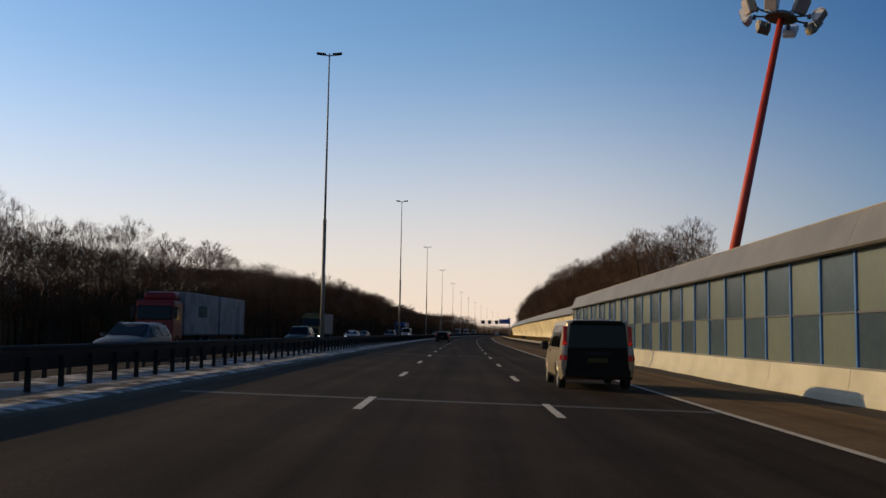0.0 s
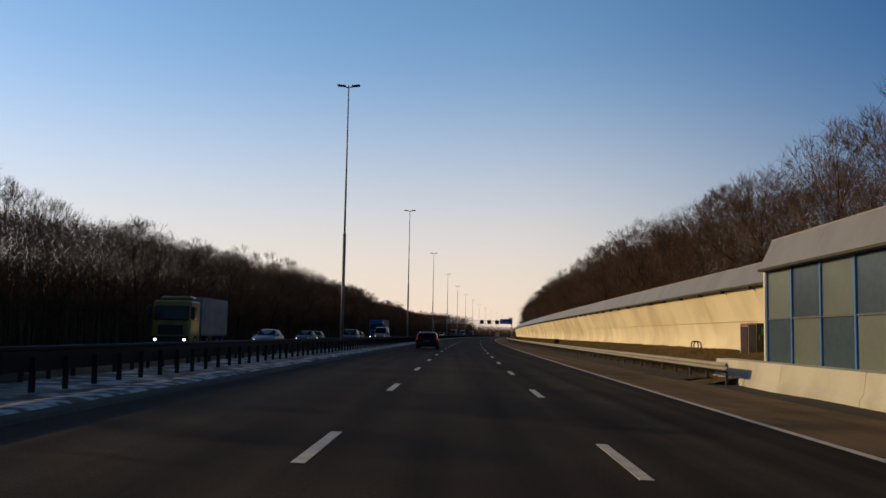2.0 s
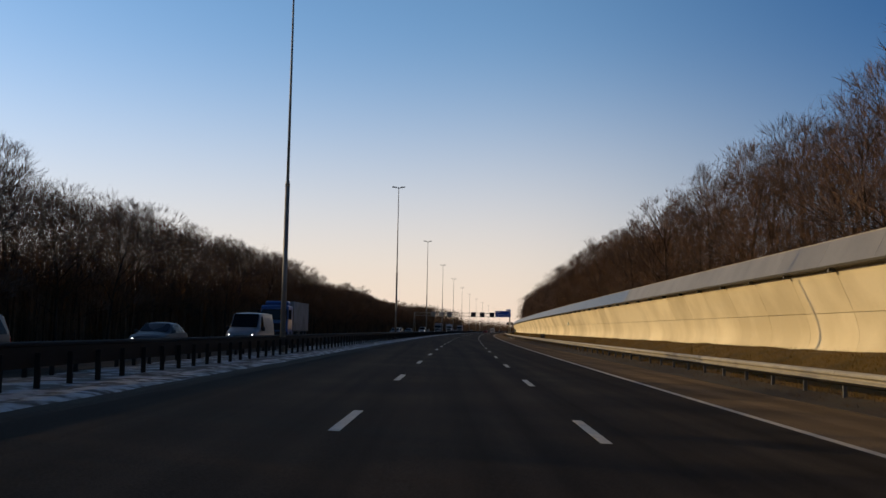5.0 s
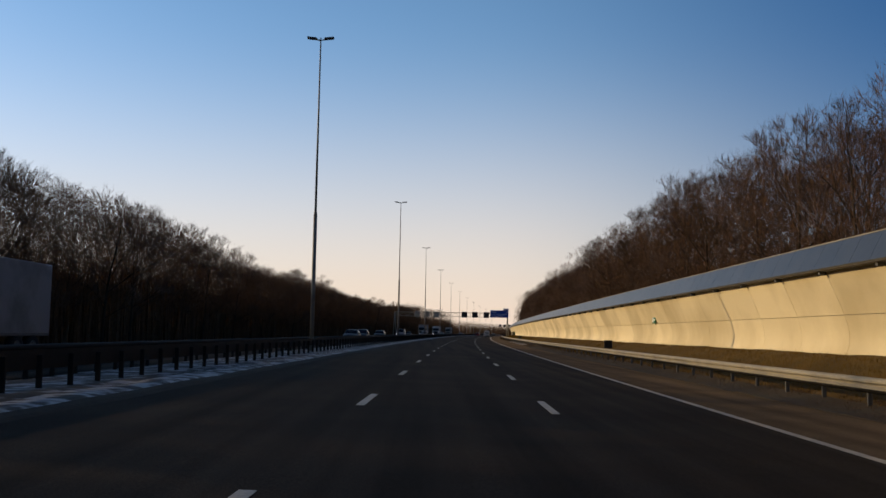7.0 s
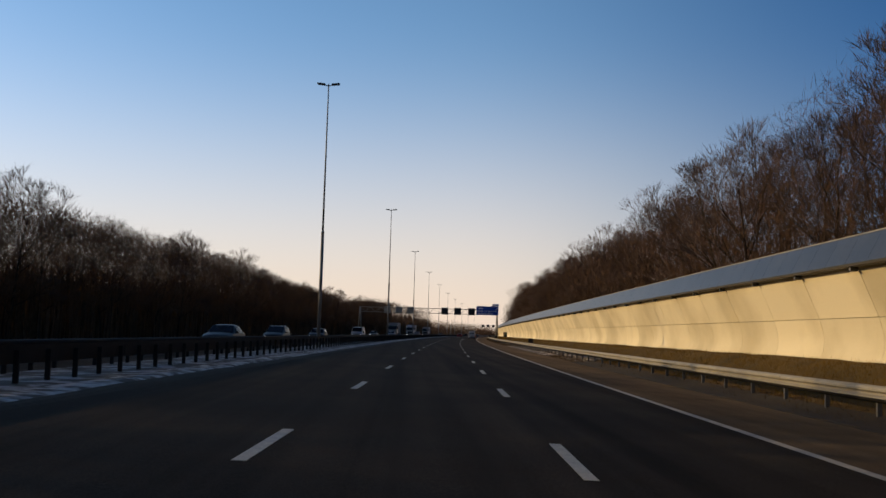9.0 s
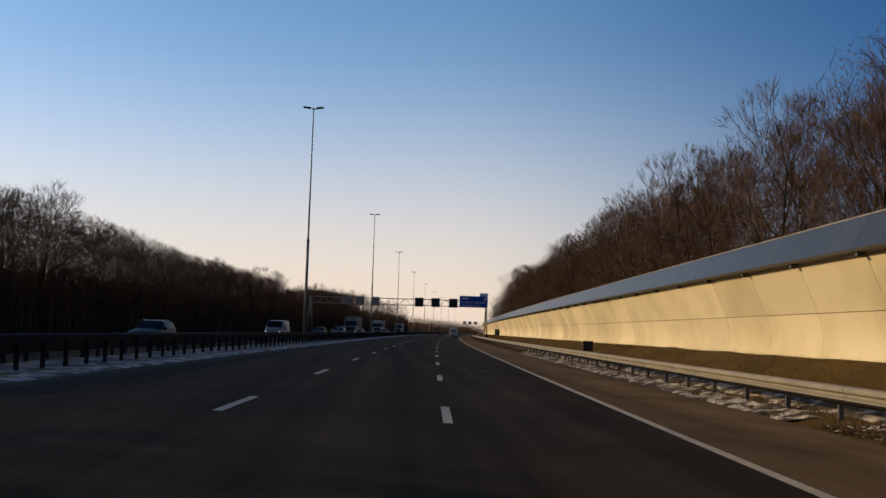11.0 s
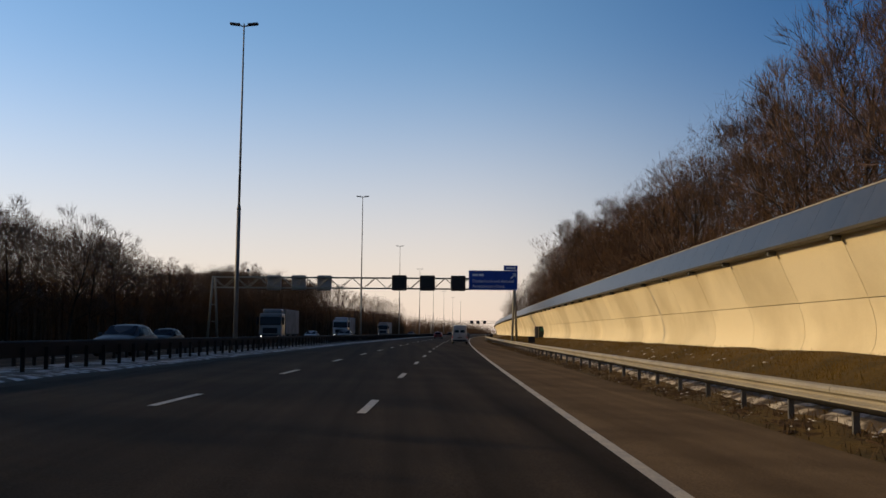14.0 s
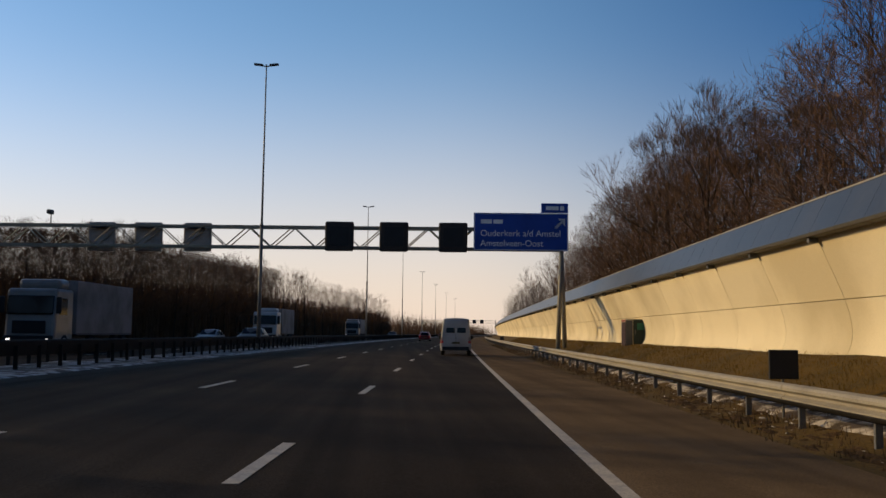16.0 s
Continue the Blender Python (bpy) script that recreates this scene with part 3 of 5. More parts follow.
def letters(name, text, size, material, parent, m):
    c = bpy.data.curves.new("letters", "FONT")
    c.body, c.size, c.extrude = text, size, 0.004
    tmp = bpy.data.objects.new("letters", c)
    scene.collection.objects.link(tmp)
    bpy.context.view_layer.update()
    me = bpy.data.meshes.new_from_object(tmp.evaluated_get(bpy.context.evaluated_depsgraph_get()))
    bpy.data.objects.remove(tmp)
    me.materials.clear()
    me.materials.append(material)
    ob = new(name, me)
    ob.parent, ob.matrix_basis = parent, m
    return ob


sign = thing("direction_sign", "blue motorway exit sign with white lettering and a slanting arrow", "road sign", at(GS, 3.22, 6.62) @ pose(0, -0.75, 0))
b = bmesh.new()
box(b, 0, 6.02, -0.05, 0.05, 0, 2.42, 0.03)
part("sign_face", b, SIGN_BLUE, sign)
b = bmesh.new()
box(b, 4.3, 6.02, -0.05, 0.05, 2.44, 3.06, 0.03)
part("exit_tab", b, SIGN_BLUE, sign)
for x0, x1, z0, z1 in ((0.03, 5.99, 0.03, 0.07), (0.03, 5.99, 2.35, 2.39), (0.03, 0.07, 0.03, 2.39), (5.95, 5.99, 0.03, 2.39)):
    b = bmesh.new()
    box(b, x0, x1, -0.058, -0.052, z0, z1)
    part("border", b, SIGN_WHITE, sign)
letters("lettering", "Ouderkerk a/d Amstel", 0.56, SIGN_WHITE, sign, pose(0.42, -0.056, 0.92, 90, 0, 0))
letters("lettering", "Amstelveen-Oost", 0.56, SIGN_WHITE, sign, pose(0.42, -0.056, 0.28, 90, 0, 0))
for x0, x1, z0, z1 in ((0.45, 1.15, 1.72, 1.98), (1.25, 1.85, 1.72, 1.98), (4.6, 5.4, 2.62, 2.86), (5.5, 5.75, 2.6, 2.88)):
    b = bmesh.new()
    box(b, x0, x1, -0.060, -0.052, z0, z1)
    part("small_writing", b, SIGN_WHITE, sign)
b = bmesh.new()
for q in (((5.15, 1.42), (5.29, 1.42), (5.72, 1.85), (5.62, 1.95), (5.15, 1.55)), ((5.36, 2.08), (5.82, 2.08), (5.82, 1.60), (5.68, 1.72), (5.68, 1.95), (5.46, 1.95))):
    f = b.faces.new([b.verts.new((x, -0.057, z)) for x, z in q])
    bmesh.ops.solidify(b, geom=[f], thickness=0.005)
part("arrow", b, SIGN_WHITE, sign)
for x in (0.8, 3.0, 5.2):
    b = bmesh.new()
    box(b, x - 0.05, x + 0.05, 0.05, 0.25, 0.0, 2.3, 0.01)
    part("sign_bracket", b, STEEL_DARK, sign)
cam_ob = thing("traffic_camera", "small dark camera on a short stalk above the gantry", "camera", at(GS, -24.3, ZT))
b = bmesh.new()
tube(b, (0, 0, 0.05), (0, 0, 0.75), 0.04, 0.04, 8)
part("stalk", b, STEEL_DARK, cam_ob)
b = bmesh.new()
box(b, -0.18, 0.12, -0.35, 0.2, 0.72, 1.0, 0.05)
part("camera_body", b, BLACK, cam_ob)


def bank_z(u):
    """Height of the grass bank on the right."""
    pts = ((6.5, -0.17), (7.0, -0.13), (7.6, -0.05), (8.3, 0.10), (9.2, 0.42), (10.2, 0.80), (10.9, 0.92))
    for (a, za), (b, zb) in zip(pts, pts[1:]):
        if u <= b:
            return za + (zb - za) * (u - a) / (b - a)
    return pts[-1][1]


# small cabinets and call boxes on the verge


def distance_marker(s):
    ob = thing("distance_marker", "small square distance marker on a post behind the guard rail", "road sign", at(s, 7.62, -0.05), group="distance markers along the verge")
    # black plate: the shade on its backlit side is its colour
    b = bmesh.new()
    box(b, -0.25, 0.25, -0.03, 0.03, 0.66, 1.16, 0.012)
    part("marker_plate", b, BLACK, ob)
    b = bmesh.new()
    box(b, -0.21, 0.21, 0.026, 0.034, 0.72, 1.14, 0.004)
    part("marker_back", b, STEEL_DARK, ob)
    b = bmesh.new()
    tube(b, (0, 0.045, -0.3), (0, 0.045, 1.0), 0.025, 0.025, 8)
    part("post", b, STEEL_DARK, ob)


DOOR_GREEN = mat("dark_green_door", (0.022, 0.036, 0.028), 0.5, vary=0.2, fine=10, broad=2, bump=0.05)
DOOR_MAROON = mat("dark_maroon_door", (0.030, 0.010, 0.009), 0.6, vary=0.2, fine=10, broad=2, bump=0.05)
LINTEL_RED = mat("faded_red_lintel", (0.26, 0.085, 0.06), 0.6, vary=0.2, fine=10, broad=2, bump=0.05)
EXIT_GREEN = mat("green_exit_sign", (0.03, 0.16, 0.09), 0.5, vary=0.1, bump=0)


def escape_cabin(s):
    """A small passage built out from the wall, its door towards the traffic."""
    ob = thing("escape_door", "dark escape door in a small projection of the noise wall", "door", at(s, 10.35, 0.55))
    b = bmesh.new()
    box(b, 0.0, 1.2, 0.0, 1.1, 0.0, 1.58, 0.02)
    part("projection", b, CONCRETE, ob)
    b = bmesh.new()
    box(b, -0.02, 0.30, -0.05, -0.004, 0.0, 1.50, 0.01)
    part("door_leaf", b, STEEL_DARK, ob, "dark brown door edge")
    b = bmesh.new()
    box(b, 0.34, 1.06, -0.03, -0.004, 0.0, 1.54, 0.01)
    part("door_panel", b, DOOR_GREEN, ob, "dark green door panel")
    b = bmesh.new()
    box(b, -0.035, -0.004, 0.08, 1.02, 0.0, 1.42, 0.01)
    part("road_side_leaf", b, DOOR_MAROON, ob, "dark maroon door leaf")
    b = bmesh.new()
    box(b, -0.04, -0.003, 0.02, 1.08, 1.44, 1.55, 0.01)
    part("lintel", b, LINTEL_RED, ob, "faded red lintel")
    b = bmesh.new()
    box(b, -0.045, -0.003, 1.03, 1.09, 0.0, 1.43, 0.008)
    part("jamb", b, KERB_CONCRETE, ob)
    b = bmesh.new()
    box(b, 0.52, 0.86, -0.045, -0.032, 1.05, 1.38, 0.004)
    part("exit_sign", b, EXIT_GREEN, ob, "green exit sign plate")
    b = bmesh.new()
    tube(b, (0.42, -0.08, 0.85), (0.42, -0.08, 1.05), 0.015, 0.015, 6)
    tube(b, (0.42, -0.08, 0.95), (0.42, -0.02, 0.95), 0.012, 0.012, 6)
    part("door_handle", b, STEEL, ob)


def steel_hoop(s, u):
    ob = thing("steel_hoop", "bent dark steel hoop standing in the verge grass", "hoop", at(s, u, bank_z(u) - 0.15), group="steel hoops in the verge")
    pts = [(-0.18, 0)] + [(-0.18 * math.cos(t), 0.52 + 0.18 * math.sin(t)) for t in [math.pi * i / 8 for i in range(9)]] + [(0.18, 0)]
    for nm, q in (("hoop_leg", pts[:2]), ("hoop_bow", pts[1:-1]), ("hoop_leg", pts[-2:])):
        b = bmesh.new()
        for (x0, z0), (x1, z1) in zip(q, q[1:]):
            tube(b, (x0, 0, z0), (x1, 0, z1), 0.03, 0.03, 8)
        part(nm, b, STEEL_DARK, ob, smooth=True)


for s in (147.6, 246.0, 345.2, 452.2, 551.0):
    distance_marker(s)
escape_cabin(481.0)
escape_cabin(90.8)
exit_plate = thing("escape_sign", "small green escape route plate screwed to the concrete wall", "sign", at(247.8, wall_u(2.45) - 0.06, 2.24))
b = bmesh.new()
box(b, -0.012, 0.012, 0.0, 0.9, 0.0, 0.44, 0.006)
part("plate", b, EXIT_GREEN, exit_plate)
for y0, y1, z0, z1 in ((0.08, 0.42, 0.17, 0.27), (0.55, 0.82, 0.08, 0.36)):
    b = bmesh.new()
    box(b, -0.017, -0.011, y0, y1, z0, z1)
    part("pale_mark", b, SIGN_WHITE, exit_plate)
for y in (0.12, 0.78):
    b = bmesh.new()
    box(b, 0.010, 0.12, y - 0.02, y + 0.02, 0.1, 0.34)
    part("mounting_lug", b, STEEL_DARK, exit_plate)
steel_hoop(98.1, 10.0)
steel_hoop(98.65, 10.0)

# ---- bare woods ----


def limb(vs, fs, a, b, ra, rb, sides):
    d = (b - a).normalized()
    x = d.orthogonal().normalized()
    y = d.cross(x)
    n = len(vs)
    for p, r in ((a, ra), (b, rb)):
        for i in range(sides):
            t = 2 * math.pi * i / sides
            vs.append(p + (x * math.cos(t) + y * math.sin(t)) * r)
    for i in range(sides):
        j = (i + 1) % sides
        fs.append((n + i, n + j, n + sides + j, n + sides + i))


def ribbon(vs, fs, a, b, w, turn):
    """A fine twig: one slim folded strip."""
    d = (b - a).normalized()
    x = d.orthogonal().normalized()
    x = (x * math.cos(turn) + d.cross(x) * math.sin(turn)) * w
    n = len(vs)
    vs.extend((a - x, a + x, b))
    fs.append((n, n + 1, n + 2))


def strip(vs, fs, a, b, wa, wb, turn):
    """A branchlet: a slim strip that keeps some width to its end."""
    d = (b - a).normalized()
    x = d.orthogonal().normalized()
    x = x * math.cos(turn) + d.cross(x) * math.sin(turn)
    n = len(vs)
    vs.extend((a - x * wa, a + x * wa, b + x * wb, b - x * wb))
    fs.append((n, n + 1, n + 2, n + 3))


def bare_tree(rng, height, slim, leaders, forks, twigs, sides=4):
    """Meshes of a leafless tree: limbs fork again and again and fill a rounded crown with fine twigs."""
    wood, fine = ([], []), ([], [])
    p, way = Vector((0, 0, -0.5)), Vector((0, 0, 1))
    stem = [p]
    for i in range(6):
        way = (way + Vector((rng.uniform(-1, 1), rng.uniform(-1, 1), 0.6)) * 0.08).normalized()
        p = p + way * (height * 0.74 + 0.5) / 6
        stem.append(p)
    radius = lambda k: height * 0.010 * (1 - 0.85 * k) + 0.010
    for i in range(6):
        limb(wood[0], wood[1], stem[i], stem[i + 1], radius(i / 6), radius((i + 1) / 6), sides)
    wide, mid, tall = height * 0.25 * slim, height * 0.57, height * 0.42
    shares = (0.40, 0.27, 0.19, 0.14)

    def grow(q, d, reach, r, level):
        e = q + d * reach * shares[level] * rng.uniform(0.88, 1.12)
        if level < 2:
            limb(wood[0], wood[1], q, e, r, r * 0.72, 3)
        else:
            strip(fine[0], fine[1], q, e, r, r * 0.6, rng.uniform(0, 3))
        if level == 3:
            for _ in range(twigs):
                td = (d + Vector((rng.uniform(-1, 1), rng.uniform(-1, 1), rng.uniform(-0.4, 1.0))) * 0.62).normalized()
                o = q.lerp(e, rng.uniform(0.15, 1.0))
                ribbon(fine[0], fine[1], o, o + td * height * rng.uniform(0.022, 0.052), rng.uniform(0.007, 0.011), rng.uniform(0, 3))
            return
        turn = rng.uniform(0, 6.28)
        x = d.orthogonal().normalized()
        y = d.cross(x)
        for i in range(forks[level]):
            t = turn + 2 * math.pi * i / forks[level]
            lean = rng.uniform(0.24, 0.58)
            nd = (d + (x * math.cos(t) + y * math.sin(t)) * lean + Vector((0, 0, 0.17))).normalized()
            grow(e if i else q.lerp(e, rng.uniform(0.45, 0.85)), nd, reach, r * (0.62 if level < 2 else 0.56), level + 1)

    for n in range(leaders):
        f = (n + rng.random() * 0.6) / leaders
        k = 0.24 + 0.74 * f
        j = min(5, int(k * 6))
        root = stem[j].lerp(stem[j + 1], k * 6 - j)
        open_out = radians(68 - 52 * f + rng.uniform(-8, 8))
        turn = n * 2.4 + rng.uniform(-0.4, 0.4)
        d = Vector((math.cos(turn) * math.sin(open_out), math.sin(turn) * math.sin(open_out), math.cos(open_out)))
        # how far the rounded outline lies along this limb
        o = Vector((root.x / wide, root.y / wide, (root.z - mid) / tall))
        v = Vector((d.x / wide, d.y / wide, d.z / tall))
        h = o.dot(v)
        reach = (-h + math.sqrt(max(0.0, h * h - v.length_squared * (o.length_squared - 1)))) / v.length_squared
        grow(root, d, max(reach, height * 0.12), height * (0.0034 - 0.0012 * f), 0)
    top = sorted(v.z for v in fine[0])[int(0.99 * len(fine[0]))] / height
    return tuple(([Vector((v.x, v.y, v.z / top)) for v in vs], fs) for vs, fs in (wood, fine))


def tree_meshes(data):
    out = []
    for name, (vs, fs), m in (("trunk", data[0], BARK), ("crown", data[1], TWIG)):
        me = bpy.data.meshes.new(name)
        me.from_pydata(vs, [], fs)
        me.materials.append(m)
        out.append(me)
    return out


TREES = [tree_meshes(bare_tree(random.Random(11 + i), 13.0, sl, 11, (3, 4, 4), 7)) for i, sl in enumerate((1.05, 1.2, 1.4, 1.3, 1.5, 0.95))]
LIGHT = [bare_tree(random.Random(40 + i), 13.0, sl, 8, (3, 3, 3), 3, 3) for i, sl in enumerate((0.95, 1.2, 1.4))]
SHRUBS = [tree_meshes(bare_tree(random.Random(60 + i), 5.0, 2.0, 7, (3, 3, 2), 3, 3)) for i in range(4)]


def plant(kind, s, u, z, h, base, rng, label, name="bare_tree", category="tree", group="leafless roadside trees"):
    trunk, crown = kind
    k = h / base
    ob = thing(name, label, category, at(s, u, z, rng.uniform(0, 360)) @ Matrix.Diagonal((k * rng.uniform(0.85, 1.2), k * rng.uniform(0.85, 1.2), k, 1)), group)
    piece("trunk", trunk, ob, Matrix())
    piece("crown", crown, ob, Matrix())


def wood_stand(name, label, spots, rng):
    """Trees further back in the wood, which stand too close to tell apart."""
    for index, (m, tag) in enumerate(((BARK, "trunks"), (TWIG, "crowns"))):
        shapes = []
        for data in LIGHT:
            tris = [(f[0], f[i], f[i + 1]) for f in data[index][1] for i in range(1, len(f) - 1)]
            shapes.append((np.array([tuple(v) for v in data[index][0]]), np.array(tris)))
        vs, fs, n = [], [], 0
        for s, u, z, h, seed in spots:
            src, tris = shapes[seed % len(shapes)]
            co = src * (h / 13.0)
            a = seed * 1.7
            c = W(s, u, z)
            vs.append(np.stack((co[:, 0] * math.cos(a) - co[:, 1] * math.sin(a) + c.x, co[:, 0] * math.sin(a) + co[:, 1] * math.cos(a) + c.y, co[:, 2] + c.z), 1))
            fs.append(tris + n)
            n += len(co)
        me = bpy.data.meshes.new(name)
        me.from_pydata(np.concatenate(vs), [], np.concatenate(fs))
        me.materials.append(m)
        tagged(new(name + "_" + tag, me), label, "trees", kind="stuff")


def along(table, s):
    return float(np.interp(s, [p[0] for p in table], [p[1] for p in table]))


rng = random.Random(5)
LEFT_LABEL = "tall leafless deciduous tree in the wood beside the oncoming lanes"
RIGHT_LABEL = "tall leafless deciduous tree standing behind the noise wall"
LEFT_H = ((52, 10.0), (75, 11.2), (143, 11.4), (184, 12.2), (225, 12.8), (267, 13.4), (290, 12.8), (308, 11.4), (340, 11.5), (370, 12.0), (405, 11.0), (446, 11.2), (470, 11.0), (487, 8.8), (500, 9.6), (523, 12.0), (560, 12.8), (600, 13.8), (800, 15))
RIGHT_H = ((66, 8.0), (80, 13.4), (108, 13.4), (140, 14.8), (175, 15.0), (200, 16.0), (225, 14.2), (262, 16.4), (300, 15.6), (360, 14.4), (386, 15.8), (405, 15.4), (425, 15.8), (440, 15.2), (470, 15.4), (500, 17.5), (545, 15.0), (800, 15))
LEFT_BRUSH = ((52, 8.8), (100, 9.2), (128, 11.2)) + LEFT_H[3:]
spots_left, spots_right = [], []
for row, (u, gap) in enumerate(((-32, 5.0), (-36.5, 4.8))):
    s = 52.0 + row
    while s < 780:
        a, b, h = s + rng.uniform(-1.5, 1.5), u + rng.uniform(-1.8, 1.8), along(LEFT_H, s) * rng.uniform(0.88, 1.04)
        if row == 0 and s < 540:
            plant(rng.choice(TREES), a, b, -0.1, h, 13.0, rng, LEFT_LABEL)
        else:
            spots_left.append((a, b, -0.1, h * (1 + 0.01 * row), rng.randint(0, 99)))
        s += gap * (1 if s < 640 else 1.5)
for row, (u, gap) in enumerate(((17.0, 5.2), (21.5, 5.4), (26.5, 7.0))):
    s = (87.0, 85.0, 104.0)[row]
    while s < 780:
        a, b, h = s + rng.uniform(-1.5, 1.5), u + rng.uniform(-1.6, 1.6), (along(RIGHT_H, s) - 0.6) * (0.90, 0.98, 1.0)[row] * rng.uniform(0.82, 1.05)
        if row < 2 and s < 520:
            plant(rng.choice(TREES), a, b, 0.6, h, 13.0, rng, RIGHT_LABEL)
        else:
            spots_right.append((a, b, 0.6, h * (1 - 0.02 * row), rng.randint(0, 99)))
        s += gap * (1 if s < 520 else 1.5)
wood_stand("wood", "bare trees standing deeper in the wood beside the oncoming lanes", spots_left, rng)
wood_stand("wood_behind_wall", "bare trees standing deeper in the wood behind the noise wall", spots_right, rng)
for u0, u1, s0, z in ((-29.5, -33, 52, -0.2), (14.2, 17, 80, 0.7)):
    s = s0
    while s < 540:
        plant(rng.choice(SHRUBS), s + rng.uniform(-1.5, 1.5), rng.uniform(u0, u1), z, rng.uniform(3.0, 5.6), 5.0, rng, "leafless brown shrub at the wood's edge", "bare_shrub", "shrub", "shrubs at the wood's edge")
        s += 7.5


def thicket(name, label, u0, u1, s0, s1, z, per_metre, share, table, seed):
    """Dense brushwood and young stems that close the wood's lower part."""
    r = random.Random(seed)
    vs, fs = [], []
    for _ in range(int((s1 - s0) * per_metre)):
        s, u = r.uniform(s0, s1), r.uniform(u0, u1)
        h = along(table, s) * share * r.uniform(0.30, 1.0)
        p = W(s, u, z)
        a = r.uniform(0, math.pi)
        w = r.uniform(0.025, 0.085)
        lean = Vector((r.uniform(-0.12, 0.12), r.uniform(-0.12, 0.12), 0)) * h
        d = Vector((math.cos(a), math.sin(a), 0)) * w
        n = len(vs)
        mid = p + lean * 0.35 + Vector((0, 0, h * 0.6))
        vs += [p - d, p + d, mid + d * 0.7, mid - d * 0.7, p + lean + Vector((0, 0, h))]
        fs += [(n, n + 1, n + 2, n + 3), (n + 3, n + 2, n + 4)]
    me = bpy.data.meshes.new(name)
    me.from_pydata(vs, [], fs)
    me.materials.append(BRUSH)
    tagged(new(name, me), label, "undergrowth", kind="stuff")


def spray(name, label, u0, u1, s0, s1, z, per_metre, low, high, table, seed, wide, thin):
    """Fine twigs that fill the space between the stems, thinning out upwards."""
    r = np.random.default_rng(seed)
    n = int((s1 - s0) * per_metre)
    s, u = r.uniform(s0, s1, n), r.uniform(u0, u1, n)
    h = np.interp(s, [p[0] for p in table], [p[1] for p in table]) * (low + (high - low) * r.random(n) ** thin)
    base = np.array([tuple(W(float(p), float(q), z)) for p, q in zip(s, u)])
    base[:, 2] += h
    d = r.normal(size=(n, 3)) + np.array((0, 0, 1.1))
    d *= (r.uniform(0.35, 0.85, n) / np.linalg.norm(d, axis=1))[:, None]
    x = np.cross(d, r.normal(size=(n, 3)))
    x *= (r.uniform(0.5 * wide, wide, n) / np.linalg.norm(x, axis=1))[:, None]
    me = bpy.data.meshes.new(name)
    me.from_pydata(np.stack((base - x, base + x, base + d), 1).reshape(-1, 3), [], np.arange(3 * n).reshape(-1, 3))
    me.materials.append(BRUSH)
    tagged(new(name, me), label, "twigs", kind="stuff")


thicket("undergrowth", "dense brown leafless undergrowth at the wood's edge", -50, -30.6, 54, 800, -0.4, 150, 0.74, LEFT_BRUSH, 1)
thicket("undergrowth_behind_wall", "dense brown leafless undergrowth behind the noise wall", 16.5, 34, 88, 800, 0.3, 90, 0.56, RIGHT_H, 2)
spray("wood_twigs", "fine brown twigs filling the wood beside the oncoming lanes", -37, -29.6, 52, 600, -0.3, 1400, 0.28, 0.90, LEFT_BRUSH, 3, 0.022, 1.1)
spray("wood_twigs_behind_wall", "fine brown twigs filling the wood behind the noise wall", 14.6, 23, 86, 560, 0.3, 2200, 0.14, 0.80, RIGHT_H, 4, 0.013, 1.4)
# the wood goes on beyond the trees that stand singly
thicket("far_wood", "distant leafless wood along the motorway", -60, -31, 740, 1450, -0.4, 14, 0.9, LEFT_H, 3)
thicket("far_wood_behind_wall", "distant leafless wood behind the noise wall", 14, 40, 740, 1450, 0.3, 14, 0.9, RIGHT_H, 4)


def tufts(name, label, u0, u1, s0, s1, height_of, count, tall, seed, material, wide=0.02):
    r = random.Random(seed)
    vs, fs = [], []
    for _ in range(count):
        s, u = r.uniform(s0, s1), r.uniform(u0, u1)
        p = W(s, u, height_of(u) - 0.02)
        for _ in range(3):
            a = r.uniform(0, 2 * math.pi)
            d = Vector((math.cos(a), math.sin(a), 0))
            h = tall * r.uniform(0.4, 1.1)
            q = p + Vector((r.uniform(-0.15, 0.15), r.uniform(-0.15, 0.15), 0))
            n = len(vs)
            vs += [q - d * wide, q + d * wide, q + d.orthogonal() * r.uniform(-0.12, 0.12) + Vector((0, 0, h))]
            fs.append((n, n + 1, n + 2))
    me = bpy.data.meshes.new(name)
    me.from_pydata(vs, [], fs)
    me.materials.append(material)
    tagged(new(name, me), label, "grass", kind="stuff")


tufts("verge_grass", "short dry olive grass on the verge below the wall", 7.7, 10.8, 86, 560, bank_z, 150000, 0.05, 7, GRASS, 0.007)
tufts("roadside_weeds", "straggling dead weeds and litter at the shoulder's edge", 6.5, 7.8, 86, 560, bank_z, 16000, 0.10, 8, WEEDS, 0.012)
